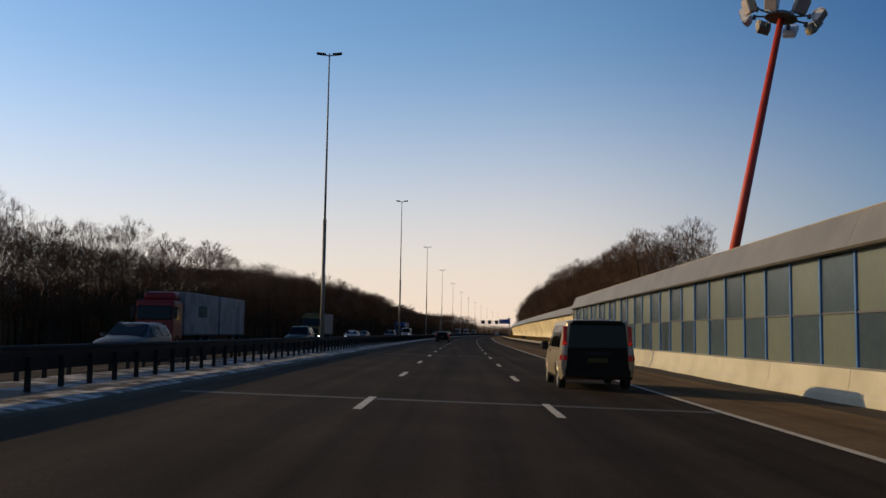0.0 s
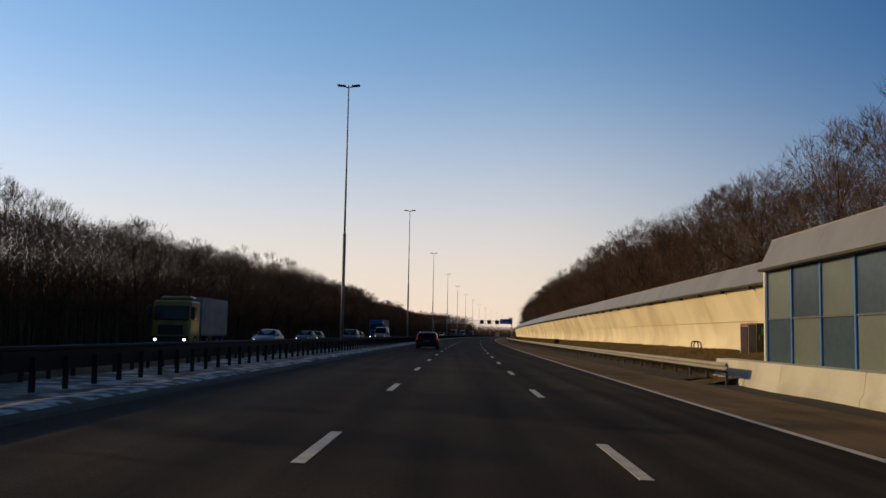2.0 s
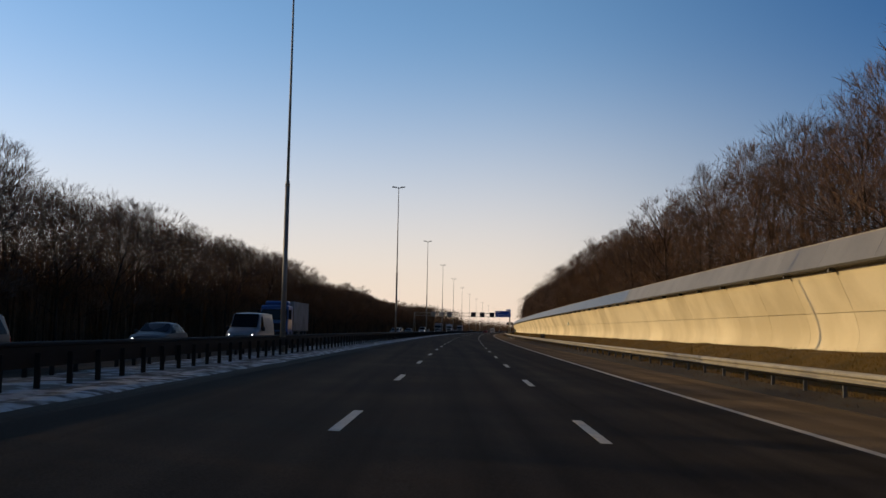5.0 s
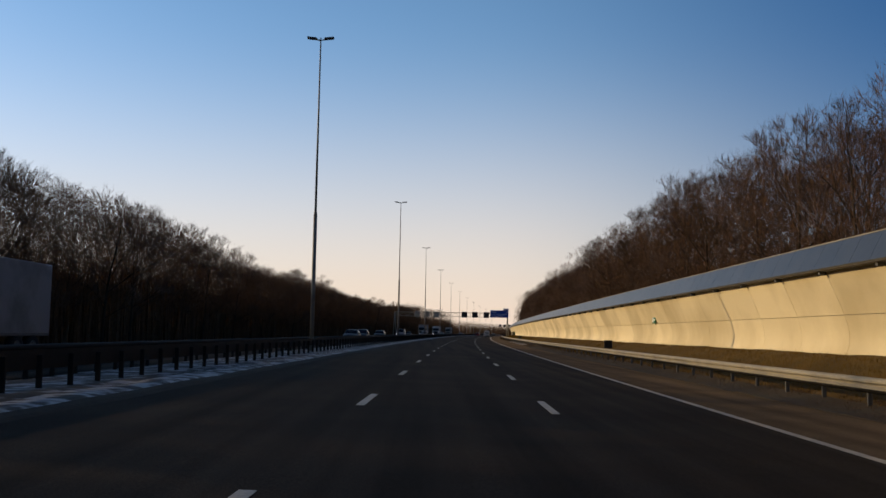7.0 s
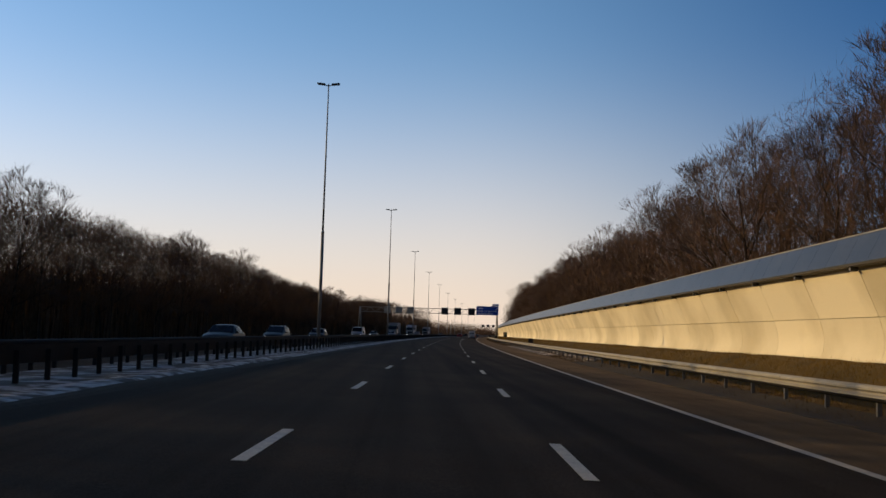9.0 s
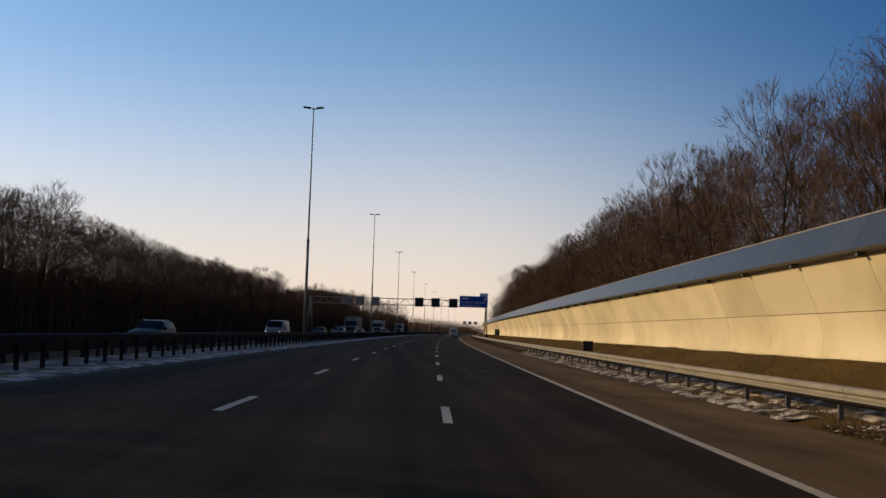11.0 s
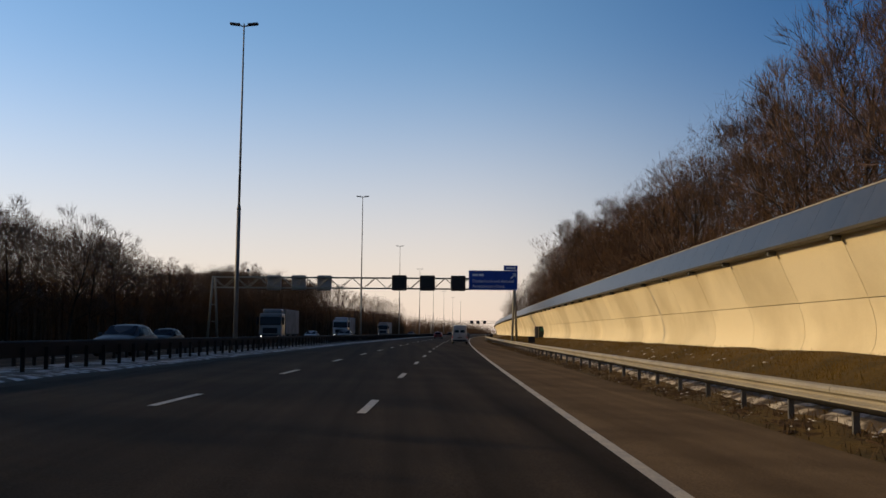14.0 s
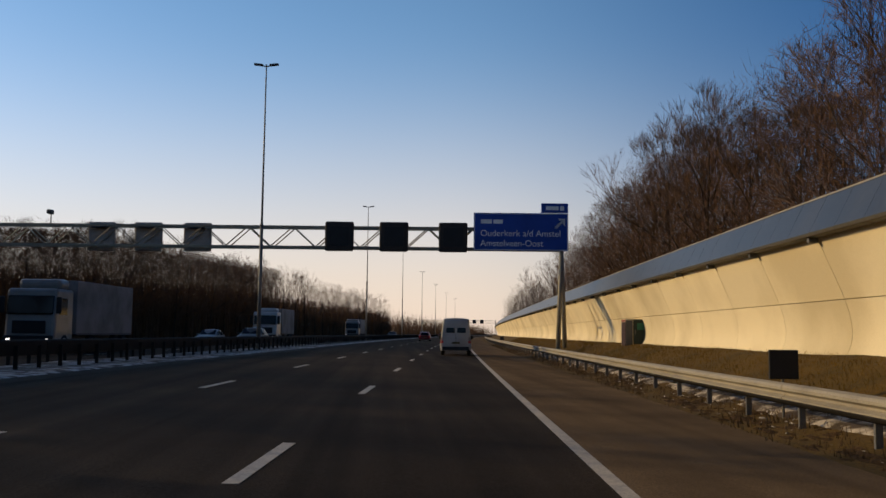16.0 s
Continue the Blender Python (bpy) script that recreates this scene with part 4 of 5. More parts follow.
# snow, clods and leaf litter along the foot of the right-hand rail


def scatter(name, label, category, count, size, material, seed, across=(6.65, 7.9, 7.0), stretch=None):
    r = random.Random(seed)
    vs, fs = [], []
    for _ in range(count):
        s, u = r.uniform(*stretch) if stretch else r.choice((r.uniform(200, 300), r.uniform(300, 520), r.uniform(86, 520))), r.triangular(*across)
        k = r.randint(5, 8)
        a0, a1 = r.uniform(0.05, 0.42) * size, r.uniform(0.03, 0.15) * size
        n = len(vs)
        vs.append(W(s, u, bank_z(u) + r.uniform(0.012, 0.035)))
        for i in range(k):
            t = 2 * math.pi * i / k
            f = r.uniform(0.6, 1.2)
            uu = u + a1 * f * math.cos(t)
            vs.append(W(s + a0 * f * math.sin(t), uu, bank_z(uu) + 0.002))
            fs.append((n, n + 1 + (i + 1) % k, n + 1 + i))
    me = bpy.data.meshes.new(name)
    me.from_pydata(vs, [], fs)
    me.materials.append(material)
    tagged(new(name, me), label, category, kind="stuff")


def snow_sheet(name, label, u0, u1, s0, s1, lift, seed):
    """A thin, lumpy layer of old snow on the bank."""
    us = [u0 + (u1 - u0) * i / 7 for i in range(8)]
    hump = lambda st, u: Vector((0, 0, lift * (1.0 + 1.6 * noise.noise(Vector((st * 0.9, u * 3.0, seed))) + 0.8 * noise.noise(Vector((st * 3.1, u * 7.0, seed))))))
    bm = sweep(bmesh.new(), [(u, bank_z(u) - (lift if u in (u0, u1) else 0.0)) for u in us], s0, s1, 0.35, wobble=hump)
    tagged(part(name, bm, BANK_SNOW), label, "snow", kind="stuff")


BANK_SNOW = mat("melting_bank_snow", (0.46, 0.415, 0.35), 0.7, vary=0.25, fine=9, broad=1.7, bump=0.8, dirt=(0.06, 0.042, 0.022), amount=1.0, edge=(0.42, 0.53))
snow_sheet("snow_ridge", "broken ridge of old snow on the bank behind the guard rail", 7.6, 8.3, 300, 560, 0.04, 2.0)
snow_sheet("snow_rubble", "churned snow and earth between the asphalt and the guard rail", 6.5, 7.5, 316, 372, 0.045, 5.0)
scatter("snow_patches", "crumbs of old snow left under the guard rail", "snow", 1500, 0.45, ROADSIDE_SNOW, 9, (6.65, 7.9, 7.3), (300, 376))
scatter("snow_crumbs", "few crumbs of old snow in the dead weeds by the rail", "snow", 900, 0.34, ROADSIDE_SNOW, 13, (6.7, 7.9, 7.5), (376, 540))
scatter("leaf_litter", "dark clods and leaf litter under the guard rail", "litter", 4500, 1.1, LITTER, 10)
scatter("snow_specks", "small specks of snow on the grassy bank", "snow", 70, 0.6, ROADSIDE_SNOW, 12, (8.6, 10.4, 9.8), (404, 440))

# ---- vehicles ----
RIM = mat("grey_wheel_trim", (0.16, 0.16, 0.155), 0.5, 0.2, vary=0.1, bump=0)


def lerp_table(table, y):
    for a, b in zip(table, table[1:]):
        if y <= b[0]:
            k = (y - a[0]) / (b[0] - a[0]) if b[0] > a[0] else 0
            k = max(0.0, k)
            return [p + (q - p) * k for p, q in zip(a, b)]
    return list(table[-1])


def shell(table, y, v, f=1, grow=0.0):
    """A point of a body side: table rows are (y, sill z, belt z, roof z, half width low, at belt, at roof); v runs 0 sill, 1 belt, 2 roof edge, 3 middle of the roof."""
    _, zs, zb, zr, ws, wb, wr = lerp_table(table, y)
    if v <= 1:
        k = v
        x, z = ws + (wb - ws) * k + 0.05 * math.sin(math.pi * k), zs + (zb - zs) * k
    elif v <= 2:
        k = v - 1
        x, z = wb + (wr - wb) * (k ** 1.25), zb + (zr - 0.07 - zb) * k
    else:
        k = v - 2
        x, z = wr * (1 - k), zr - 0.07 * (1 - math.sin(k * math.pi / 2)) ** 1.6
    return Vector(((x + grow) * f, y, z + (grow if v > 2 else 0)))


LEVELS = (0, 0.2, 0.45, 0.7, 0.9, 1, 1.2, 1.5, 1.8, 2, 2.15, 2.4, 3)


def body_mesh(table):
    bm = bmesh.new()
    ys = sorted({round(a[0] + (b[0] - a[0]) * i / 3, 4) for a, b in zip(table, table[1:]) for i in range(4)})
    for f in (-1, 1):
        grid = [[bm.verts.new(shell(table, y, v, f)) for v in LEVELS] for y in ys]
        for a, b in zip(grid, grid[1:]):
            for j in range(len(LEVELS) - 1):
                bm.faces.new((a[j], a[j + 1], b[j + 1], b[j]))
    rings = []
    for y, at_end in ((ys[0], 0), (ys[-1], 1)):
        left = [shell(table, y, v, -1) for v in LEVELS]
        right = [shell(table, y, v, 1) for v in LEVELS]
        for i in range(len(LEVELS) - 1):
            bm.faces.new([bm.verts.new(p) for p in (left[i], left[i + 1], right[i + 1], right[i])])
    lo = [shell(table, y, 0, -1) for y in ys] + [shell(table, y, 0, 1) for y in ys[::-1]]
    bm.faces.new([bm.verts.new(p) for p in lo])
    bmesh.ops.remove_doubles(bm, verts=bm.verts, dist=0.002)
    bmesh.ops.recalc_face_normals(bm, faces=bm.faces)
    return bm


def side_patch(table, f, corners, grow=0.006):
    """A pane or panel lying on a body side: corners (y, v) rear low, rear high, front high, front low."""
    bm = bmesh.new()
    n = 6
    rows = []
    for i in range(n + 1):
        k = i / n
        row = []
        for j in range(n + 1):
            q = j / n
            y = (corners[0][0] * (1 - q) + corners[1][0] * q) * (1 - k) + (corners[3][0] * (1 - q) + corners[2][0] * q) * k
            v = (corners[0][1] * (1 - q) + corners[1][1] * q) * (1 - k) + (corners[3][1] * (1 - q) + corners[2][1] * q) * k
            row.append(bm.verts.new(shell(table, y, v, f, grow)))
        rows.append(row)
    for a, b in zip(rows, rows[1:]):
        for j in range(n):
            bm.faces.new((a[j], a[j + 1], b[j + 1], b[j]))
    g = bmesh.ops.solidify(bm, geom=bm.faces[:], thickness=0.012)
    bmesh.ops.recalc_face_normals(bm, faces=bm.faces)
    return bm


def slab(x0, x1, z0, z1, y0, y1, thick, taper=0.0, bevel=0.015):
    """A pane or lamp across a front or rear; y0 at its foot, y1 at its head."""
    bm = bmesh.new()
    box(bm, x0, x1, -thick / 2, thick / 2, z0, z1, bevel)
    cx = (x0 + x1) / 2
    for v in bm.verts:
        k = (v.co.z - z0) / (z1 - z0)
        v.co.y += y0 + (y1 - y0) * k
        v.co.x = cx + (v.co.x - cx) * (1 - taper * k)
    return bm


def wheel(parent, x, y, r, w=0.2):
    f = 1 if x > 0 else -1
    bm = bmesh.new()
    prof = [(0.55 * r, -w * 0.42), (0.9 * r, -w / 2), (0.97 * r, -w * 0.42), (r, -w * 0.25), (r, w * 0.25), (0.97 * r, w * 0.42), (0.9 * r, w / 2), (0.62 * r, w * 0.42)]
    n = 28
    rows = [[bm.verts.new((x + f * d, y + q * math.cos(2 * math.pi * i / n), r + q * math.sin(2 * math.pi * i / n))) for q, d in prof] for i in range(n)]
    for i in range(n):
        a, b = rows[i], rows[(i + 1) % n]
        for j in range(len(prof) - 1):
            bm.faces.new((a[j], a[j + 1], b[j + 1], b[j]))
    bmesh.ops.recalc_face_normals(bm, faces=bm.faces)
    tyre = part("wheel", bm, TYRE, parent, smooth=True)
    bm = bmesh.new()
    xo = x + f * w * 0.36
    rings = [[bm.verts.new((xo + f * d, y + q * r * math.cos(2 * math.pi * i / 20), r + q * r * math.sin(2 * math.pi * i / 20))) for i in range(20)] for q, d in ((0.64, 0.02), (0.56, -0.005), (0.30, 0.0), (0.16, 0.025))]
    for a, b in zip(rings, rings[1:]):
        for i in range(20):
            bm.faces.new((a[i], a[(i + 1) % 20], b[(i + 1) % 20], b[i]))
    bm.faces.new(rings[-1])
    part("rim", bm, RIM, tyre)
    bm = bmesh.new()
    for i in range(10):
        t = 2 * math.pi * (i + 0.5) / 10
        box(bm, min(xo, xo + f * 0.004), max(xo, xo + f * 0.004), y + 0.43 * r * math.cos(t) - 0.028, y + 0.43 * r * math.cos(t) + 0.028, r + 0.43 * r * math.sin(t) - 0.028, r + 0.43 * r * math.sin(t) + 0.028)
    part("rim_hole", bm, BLACK, tyre)


def arch(parent, table, f, y, r, colour):
    """The dark wheel opening, lying on the body side."""
    bm = bmesh.new()
    zs, zb = lerp_table(table, y)[1:3]
    n = 16
    rim = [(y + 1.16 * r * math.cos(t), r + 1.16 * r * math.sin(t)) for t in [math.pi * i / n for i in range(n + 1)]]
    rim = [(y + 1.16 * r, zs)] + rim + [(y - 1.16 * r, zs)]
    c = bm.verts.new(shell(table, y, 0.25, f, 0.004))
    ring = [bm.verts.new(shell(table, q, max(0.0, min(1.0, (z - lerp_table(table, q)[1]) / (lerp_table(table, q)[2] - lerp_table(table, q)[1]))), f, 0.004)) for q, z in rim]
    for i in range(len(ring)):
        bm.faces.new((c, ring[i], ring[(i + 1) % len(ring)]))
    part("wheel_arch", bm, BLACK, parent)
    lip = bmesh.new()
    rows = []
    for i in range(n + 1):
        t = math.pi * i / n
        row = []
        for k, out in ((1.13, 0.004), (1.15, 0.026), (1.22, 0.024), (1.26, 0.002)):
            q, z = y + k * r * math.cos(t), r + k * r * math.sin(t)
            low, belt = lerp_table(table, q)[1:3]
            row.append(lip.verts.new(shell(table, q, max(0.0, min(1.0, (z - low) / (belt - low))), f, out)))
        rows.append(row)
    for a, b in zip(rows, rows[1:]):
        for j in range(3):
            lip.faces.new((a[j], a[j + 1], b[j + 1], b[j]))
    bmesh.ops.recalc_face_normals(lip, faces=lip.faces)
    part("arch_lip", lip, colour, parent, smooth=True)


def vehicle(name, label, category, m, table, colour, panes, wheels, r, rear, front, group="", lit=True):
    ob = thing(name, label, category, m, group)
    part("body", body_mesh(table), colour, ob, smooth=True).data.set_sharp_from_angle(angle=radians(38))
    half = max(row[4] for row in table)
    for f in (-1, 1):
        for c in panes:
            part("side_window", side_patch(table, f, c), CAR_GLASS, ob)
        for y in wheels:
            arch(ob, table, f, y, r, colour)
            wheel(ob, f * (half - 0.065), y, r)
    for nm, b, mm, lab in rear + front:
        part(nm, b, mm, ob, lab)
    return ob


def panel_van(name, label, m, colour, length=4.75, width=1.90, high=1.88, rear_split=False, brake=True, group="", tailgate=None, lights=True):
    h, L = width / 2, length
    T = [(0.0, 0.40, 1.05, high - 0.11, h - 0.10, h - 0.08, h - 0.22), (0.02, 0.36, 1.05, high - 0.07, h - 0.05, h - 0.035, h - 0.175), (0.06, 0.32, 1.05, high - 0.04, h - 0.03, h - 0.008, h - 0.155), (0.14, 0.28, 1.05, high - 0.015, h - 0.025, h, h - 0.14), (0.5, 0.26, 1.06, high, h - 0.02, h, h - 0.13), (L - 2.1, 0.26, 1.06, high, h - 0.02, h, h - 0.13),
         (L - 1.75, 0.26, 1.06, high - 0.025, h - 0.02, h, h - 0.14), (L - 1.50, 0.26, 1.06, high - 0.09, h - 0.02, h, h - 0.155), (L - 1.15, 0.26, 1.05, 1.22 + (high - 1.31) * 0.5, h - 0.025, h - 0.01, h - 0.145), (L - 0.80, 0.26, 1.02, 1.20, h - 0.03, h - 0.02, h - 0.13),
         (L - 0.45, 0.27, 0.94, 1.10, h - 0.05, h - 0.05, h - 0.16), (L - 0.16, 0.29, 0.84, 0.98, h - 0.10, h - 0.10, h - 0.20), (L - 0.04, 0.31, 0.76, 0.88, h - 0.17, h - 0.16, h - 0.26), (L, 0.34, 0.68, 0.78, h - 0.24, h - 0.23, h - 0.34)]
    rear = []
    if rear_split:
        for f in (-1, 1):
            rear.append(("rear_window", slab(min(0.07 * f, 0.62 * f), max(0.07 * f, 0.62 * f), 0.60 * high, 0.86 * high, -0.012, 0.03, 0.02, 0.06), CAR_GLASS, ""))
        rear.append(("door_gap", slab(-0.012, 0.012, 0.45, high - 0.17, -0.012, 0.02, 0.01), BLACK, ""))
    else:
        rear.append(("rear_window", slab(-h + 0.16, h - 0.16, 1.10, high - 0.16, -0.026, -0.012, 0.03, 0.12), CAR_GLASS, "dark rear window"))
        rear.append(("tailgate", slab(-h + 0.12, h - 0.12, 0.50, high - 0.13, -0.012, 0.004, 0.035, 0.13), tailgate or colour, "tailgate coloured near black for its shaded side"))
        rear.append(("roof_spoiler", slab(-h + 0.25, h - 0.25, high - 0.135, high - 0.05, -0.03, -0.015, 0.05, 0.08, 0.024), SHADE_BLACK, "dark spoiler over the rear window"))
        rear.append(("tailgate_handle", slab(-0.35, 0.35, 0.93, 1.00, -0.035, -0.03, 0.03), BLACK, ""))
        rear.append(("wiper", slab(-0.03, 0.42, 1.12, 1.14, -0.052, -0.052, 0.012, 0, 0.004), BLACK, ""))
    rear.append(("bumper", slab(-h + 0.09, h - 0.09, 0.34, 0.56, -0.025, -0.02, 0.07, 0, 0.03), BLACK if rear_split else (tailgate or colour), ""))
    rear.append(("number_plate", slab(-0.26, 0.26, 0.74, 0.85, -0.034, -0.034, 0.02), PLATE, ""))
    for f in (-1, 1):
        x0, x1 = min(f * (h - 0.15), f * (h - 0.045)), max(f * (h - 0.15), f * (h - 0.045))
        for z0, z1, mm in ((0.78, 0.92, TAIL_OFF), (0.93, 1.17, CLEAR_LENS)) + (() if rear_split else ((1.18, high - 0.20, TAIL_OFF),)):
            rear.append(("tail_lamp", slab(x0, x1, z0, z1, -0.008 + 0.04 * (z0 - 0.74), -0.008 + 0.04 * (z1 - 0.74), 0.05, 0.12), mm, "red tail lamp lens" if mm is not CLEAR_LENS else "clear reversing lens"))
            lo, hi = [(z - 0.34) / 0.71 if z < 1.05 else min(1.97, 1 + (z - 1.05) / (high - 0.13 - 1.05)) for z in (z0, z1)]
            rear.append(("tail_lamp", side_patch(T, f, ((0.004, lo), (0.012, hi), (0.085 - 0.05 * (z1 - 0.78), hi), (0.085 - 0.05 * (z0 - 0.78), lo)), 0.010), mm, "red tail lamp lens" if mm is not CLEAR_LENS else "clear reversing lens"))
    if brake:
        for f in (-1, 1):
            rear.append(("tail_bulb", slab(min(f * (h - 0.13), f * (h - 0.065)), max(f * (h - 0.13), f * (h - 0.065)), 1.20, 1.27, -0.032, -0.030, 0.03), TAIL, "lit red tail light"))
    front = [("windscreen", slab(-h + 0.17, h - 0.17, 1.215, high - 0.09, L - 0.80, L - 1.49, 0.02, 0.06), CAR_GLASS, ""), ("grille", slab(-0.42, 0.42, 0.60, 0.74, L + 0.004, L - 0.004, 0.03), BLACK, ""), ("bumper", slab(-h + 0.16, h - 0.16, 0.32, 0.54, L - 0.03, L - 0.02, 0.10, 0, 0.03), BLACK, "")]
    for f in (-1, 1):
        b = bmesh.new()
        box(b, min(f * h, f * (h + 0.22)), max(f * h, f * (h + 0.22)), L - 1.32, L - 1.19, 1.00, 1.26, 0.06)
        front.append(("wing_mirror", b, BLACK, "black wing mirror"))
        b = bmesh.new()
        box(b, min(f * (h + 0.012), f * (h + 0.03)), max(f * (h + 0.012), f * (h + 0.03)), L - 2.12, L - 1.94, 0.98, 1.03, 0.008)
        front.append(("door_handle", b, BLACK, ""))
        front.append(("headlight", slab(min(f * (h - 0.34), f * (h - 0.22)), max(f * (h - 0.34), f * (h - 0.22)), 0.73, 0.83, L - 0.06, L - 0.11, 0.12, 0, 0.03), HEAD if lights else ALLOY, "lit headlight" if lights else ""))
    panes = [((L - 1.92, 1.08), (L - 1.92, 1.86), (L - 1.60, 1.84), (L - 1.14, 1.10))]
    panes.append(((1.35, 1.06), (1.35, 1.88), (L - 2.06, 1.88), (L - 2.06, 1.06)) if rear_split and not lights else ((0.46, 1.06), (0.52, 1.86), (L - 2.08, 1.88), (L - 2.08, 1.06)))
    if rear_split and lights:
        panes.pop()
    ob = vehicle(name, label, "van", m, T, colour, panes, (0.85, L - 0.92), 0.33, rear, front, group)
    for f in (-1, 1):
        part("rub_strip", side_patch(T, f, ((1.32, 0.40), (1.32, 0.425), (L - 1.42, 0.425), (L - 1.42, 0.40)), 0.008), colour, ob)
        part("sill", side_patch(T, f, ((1.25, 0.0), (1.25, 0.10), (L - 1.35, 0.10), (L - 1.35, 0.0)), 0.010), BLACK, ob)
        part("door_gap", side_patch(T, f, ((L - 2.0, 0.05), (L - 2.0, 1.9), (L - 1.985, 1.9), (L - 1.985, 0.05)), 0.004), BLACK, ob)
        if not rear_split:
            part("door_rail", side_patch(T, f, ((0.35, 0.985), (0.35, 1.005), (L - 2.1, 1.005), (L - 2.1, 0.985)), 0.004), BLACK, ob)
    return ob


def car(name, label, m, colour, estate=False, length=4.4, width=1.76, high=1.46, brake=False, lights=True, group=""):
    h, L = width / 2, length
    tail = 0.12 if estate else 0.45
    if estate:
        back_rows = [(0.0, 0.38, 0.80, 0.96, h - 0.13, h - 0.10, h - 0.24), (0.05, 0.32, 0.86, high - 0.30, h - 0.07, h - 0.05, h - 0.23), (0.14, 0.28, 0.90, high - 0.12, h - 0.04, h - 0.02, h - 0.22), (0.32, 0.25, 0.91, high - 0.05, h - 0.03, h - 0.005, h - 0.21)]
    else:
        back_rows = [(0.0, 0.38, 0.78, 0.90, h - 0.14, h - 0.11, h - 0.26), (0.06, 0.31, 0.85, 0.97, h - 0.07, h - 0.05, h - 0.22), (0.30, 0.26, 0.90, 1.02, h - 0.04, h - 0.02, h - 0.17), (0.62, 0.23, 0.91, high - 0.18, h - 0.03, h - 0.01, h - 0.21), (0.95, 0.22, 0.92, high - 0.06, h - 0.03, h, h - 0.21)]
    T = back_rows + [(1.5, 0.20, 0.90, high, h - 0.02, h, h - 0.20), (2.05, 0.20, 0.89, high - 0.015, h - 0.02, h, h - 0.20), (2.35, 0.20, 0.885, high - 0.06, h - 0.02, h, h - 0.20), (2.65, 0.20, 0.88, 0.98 + (high - 1.04) * 0.60, h - 0.02, h - 0.003, h - 0.185),
         (L - 1.32, 0.20, 0.87, 0.98, h - 0.02, h - 0.01, h - 0.14), (L - 0.85, 0.21, 0.82, 0.93, h - 0.03, h - 0.02, h - 0.14), (L - 0.42, 0.22, 0.74, 0.85, h - 0.06, h - 0.06, h - 0.18), (L - 0.14, 0.25, 0.65, 0.75, h - 0.12, h - 0.12, h - 0.24), (L, 0.32, 0.56, 0.63, h - 0.24, h - 0.23, h - 0.34)]
    rear = [("rear_window", slab(-h + 0.26, h - 0.26, 0.95, high - 0.13, -0.045 if estate else 0.03, 0.10 if estate else tail + 0.14, 0.02, 0.12), CAR_GLASS, ""),
            ("bumper", slab(-h + 0.07, h - 0.07, 0.34, 0.56, -0.04, -0.03, 0.10, 0, 0.03), colour, ""), ("number_plate", slab(-0.26, 0.26, 0.62, 0.73, -0.012, -0.012, 0.02), PLATE, "")]
    for f in (-1, 1):
        z0, z1 = (0.80, 1.00) if estate else (0.66, 0.82)
        if estate:
            rear.append(("tail_lamp", side_patch(T, f, ((0.035, 1.12), (0.10, 1.92), (0.16, 1.92), (0.12, 1.12)), 0.008), TAIL_OFF, "unlit upper tail lamp"))
            rear.append(("tail_lamp", side_patch(T, f, ((0.04, 0.72), (0.04, 1.10), (0.19, 1.02), (0.22, 0.74)), 0.008), TAIL_OFF, "red lamp glass wrapped round the corner"))
        lens = (h - 0.16, h - 0.075) if estate else (h - 0.20, h - 0.085)
        rear.append(("tail_lamp", slab(min(f * lens[0], f * lens[1]), max(f * lens[0], f * lens[1]), z0 + 0.02, z1, 0.01, 0.035 if estate else 0.03, 0.06, 0.2), TAIL if brake else TAIL_OFF, "red tail lamp"))
    front = [("windscreen", slab(-h + 0.19, h - 0.19, 0.99, high - 0.075, L - 1.34, 2.33, 0.02, 0.08), CAR_GLASS, ""), ("grille", slab(-0.36, 0.36, 0.42, 0.56, L + 0.005, L - 0.01, 0.04), BLACK, "")]
    for f in (-1, 1):
        front.append(("headlight", slab(min(f * (h - 0.37), f * (h - 0.26)), max(f * (h - 0.37), f * (h - 0.26)), 0.585, 0.665, L - 0.10, L - 0.14, 0.14), HEAD if lights else ALLOY, "lit headlight" if lights else ""))
        b = bmesh.new()
        box(b, min(f * (h - 0.02), f * (h + 0.17)), max(f * (h - 0.02), f * (h + 0.17)), L - 1.72, L - 1.62, 0.92, 1.06, 0.03)
        front.append(("wing_mirror", b, colour, ""))
        if estate:
            b = bmesh.new()
            for ya, za, yb, zb in ((0.75, high - 0.07, 0.82, high - 0.03), (0.82, high - 0.03, 2.1, high - 0.012), (2.1, high - 0.012, 2.2, high - 0.06)):
                tube(b, (f * (h - 0.26), ya, za), (f * (h - 0.26), yb, zb), 0.013, 0.013, 6)
            front.append(("roof_rail", b, ALLOY, "bright roof rail"))
    back = tail + 0.12
    panes = [((back + 0.06, 1.08), (back + 0.26, 1.84), (1.28, 1.86), (1.28, 1.06)), ((1.36, 1.06), (1.36, 1.86), (2.15, 1.84), (2.15, 1.06)), ((2.23, 1.06), (2.23, 1.84), (2.42, 1.82), (2.95, 1.10))]
    return vehicle(name, label, "car", m, T, colour, panes, (0.80, L - 0.86), 0.315, rear, front, group)


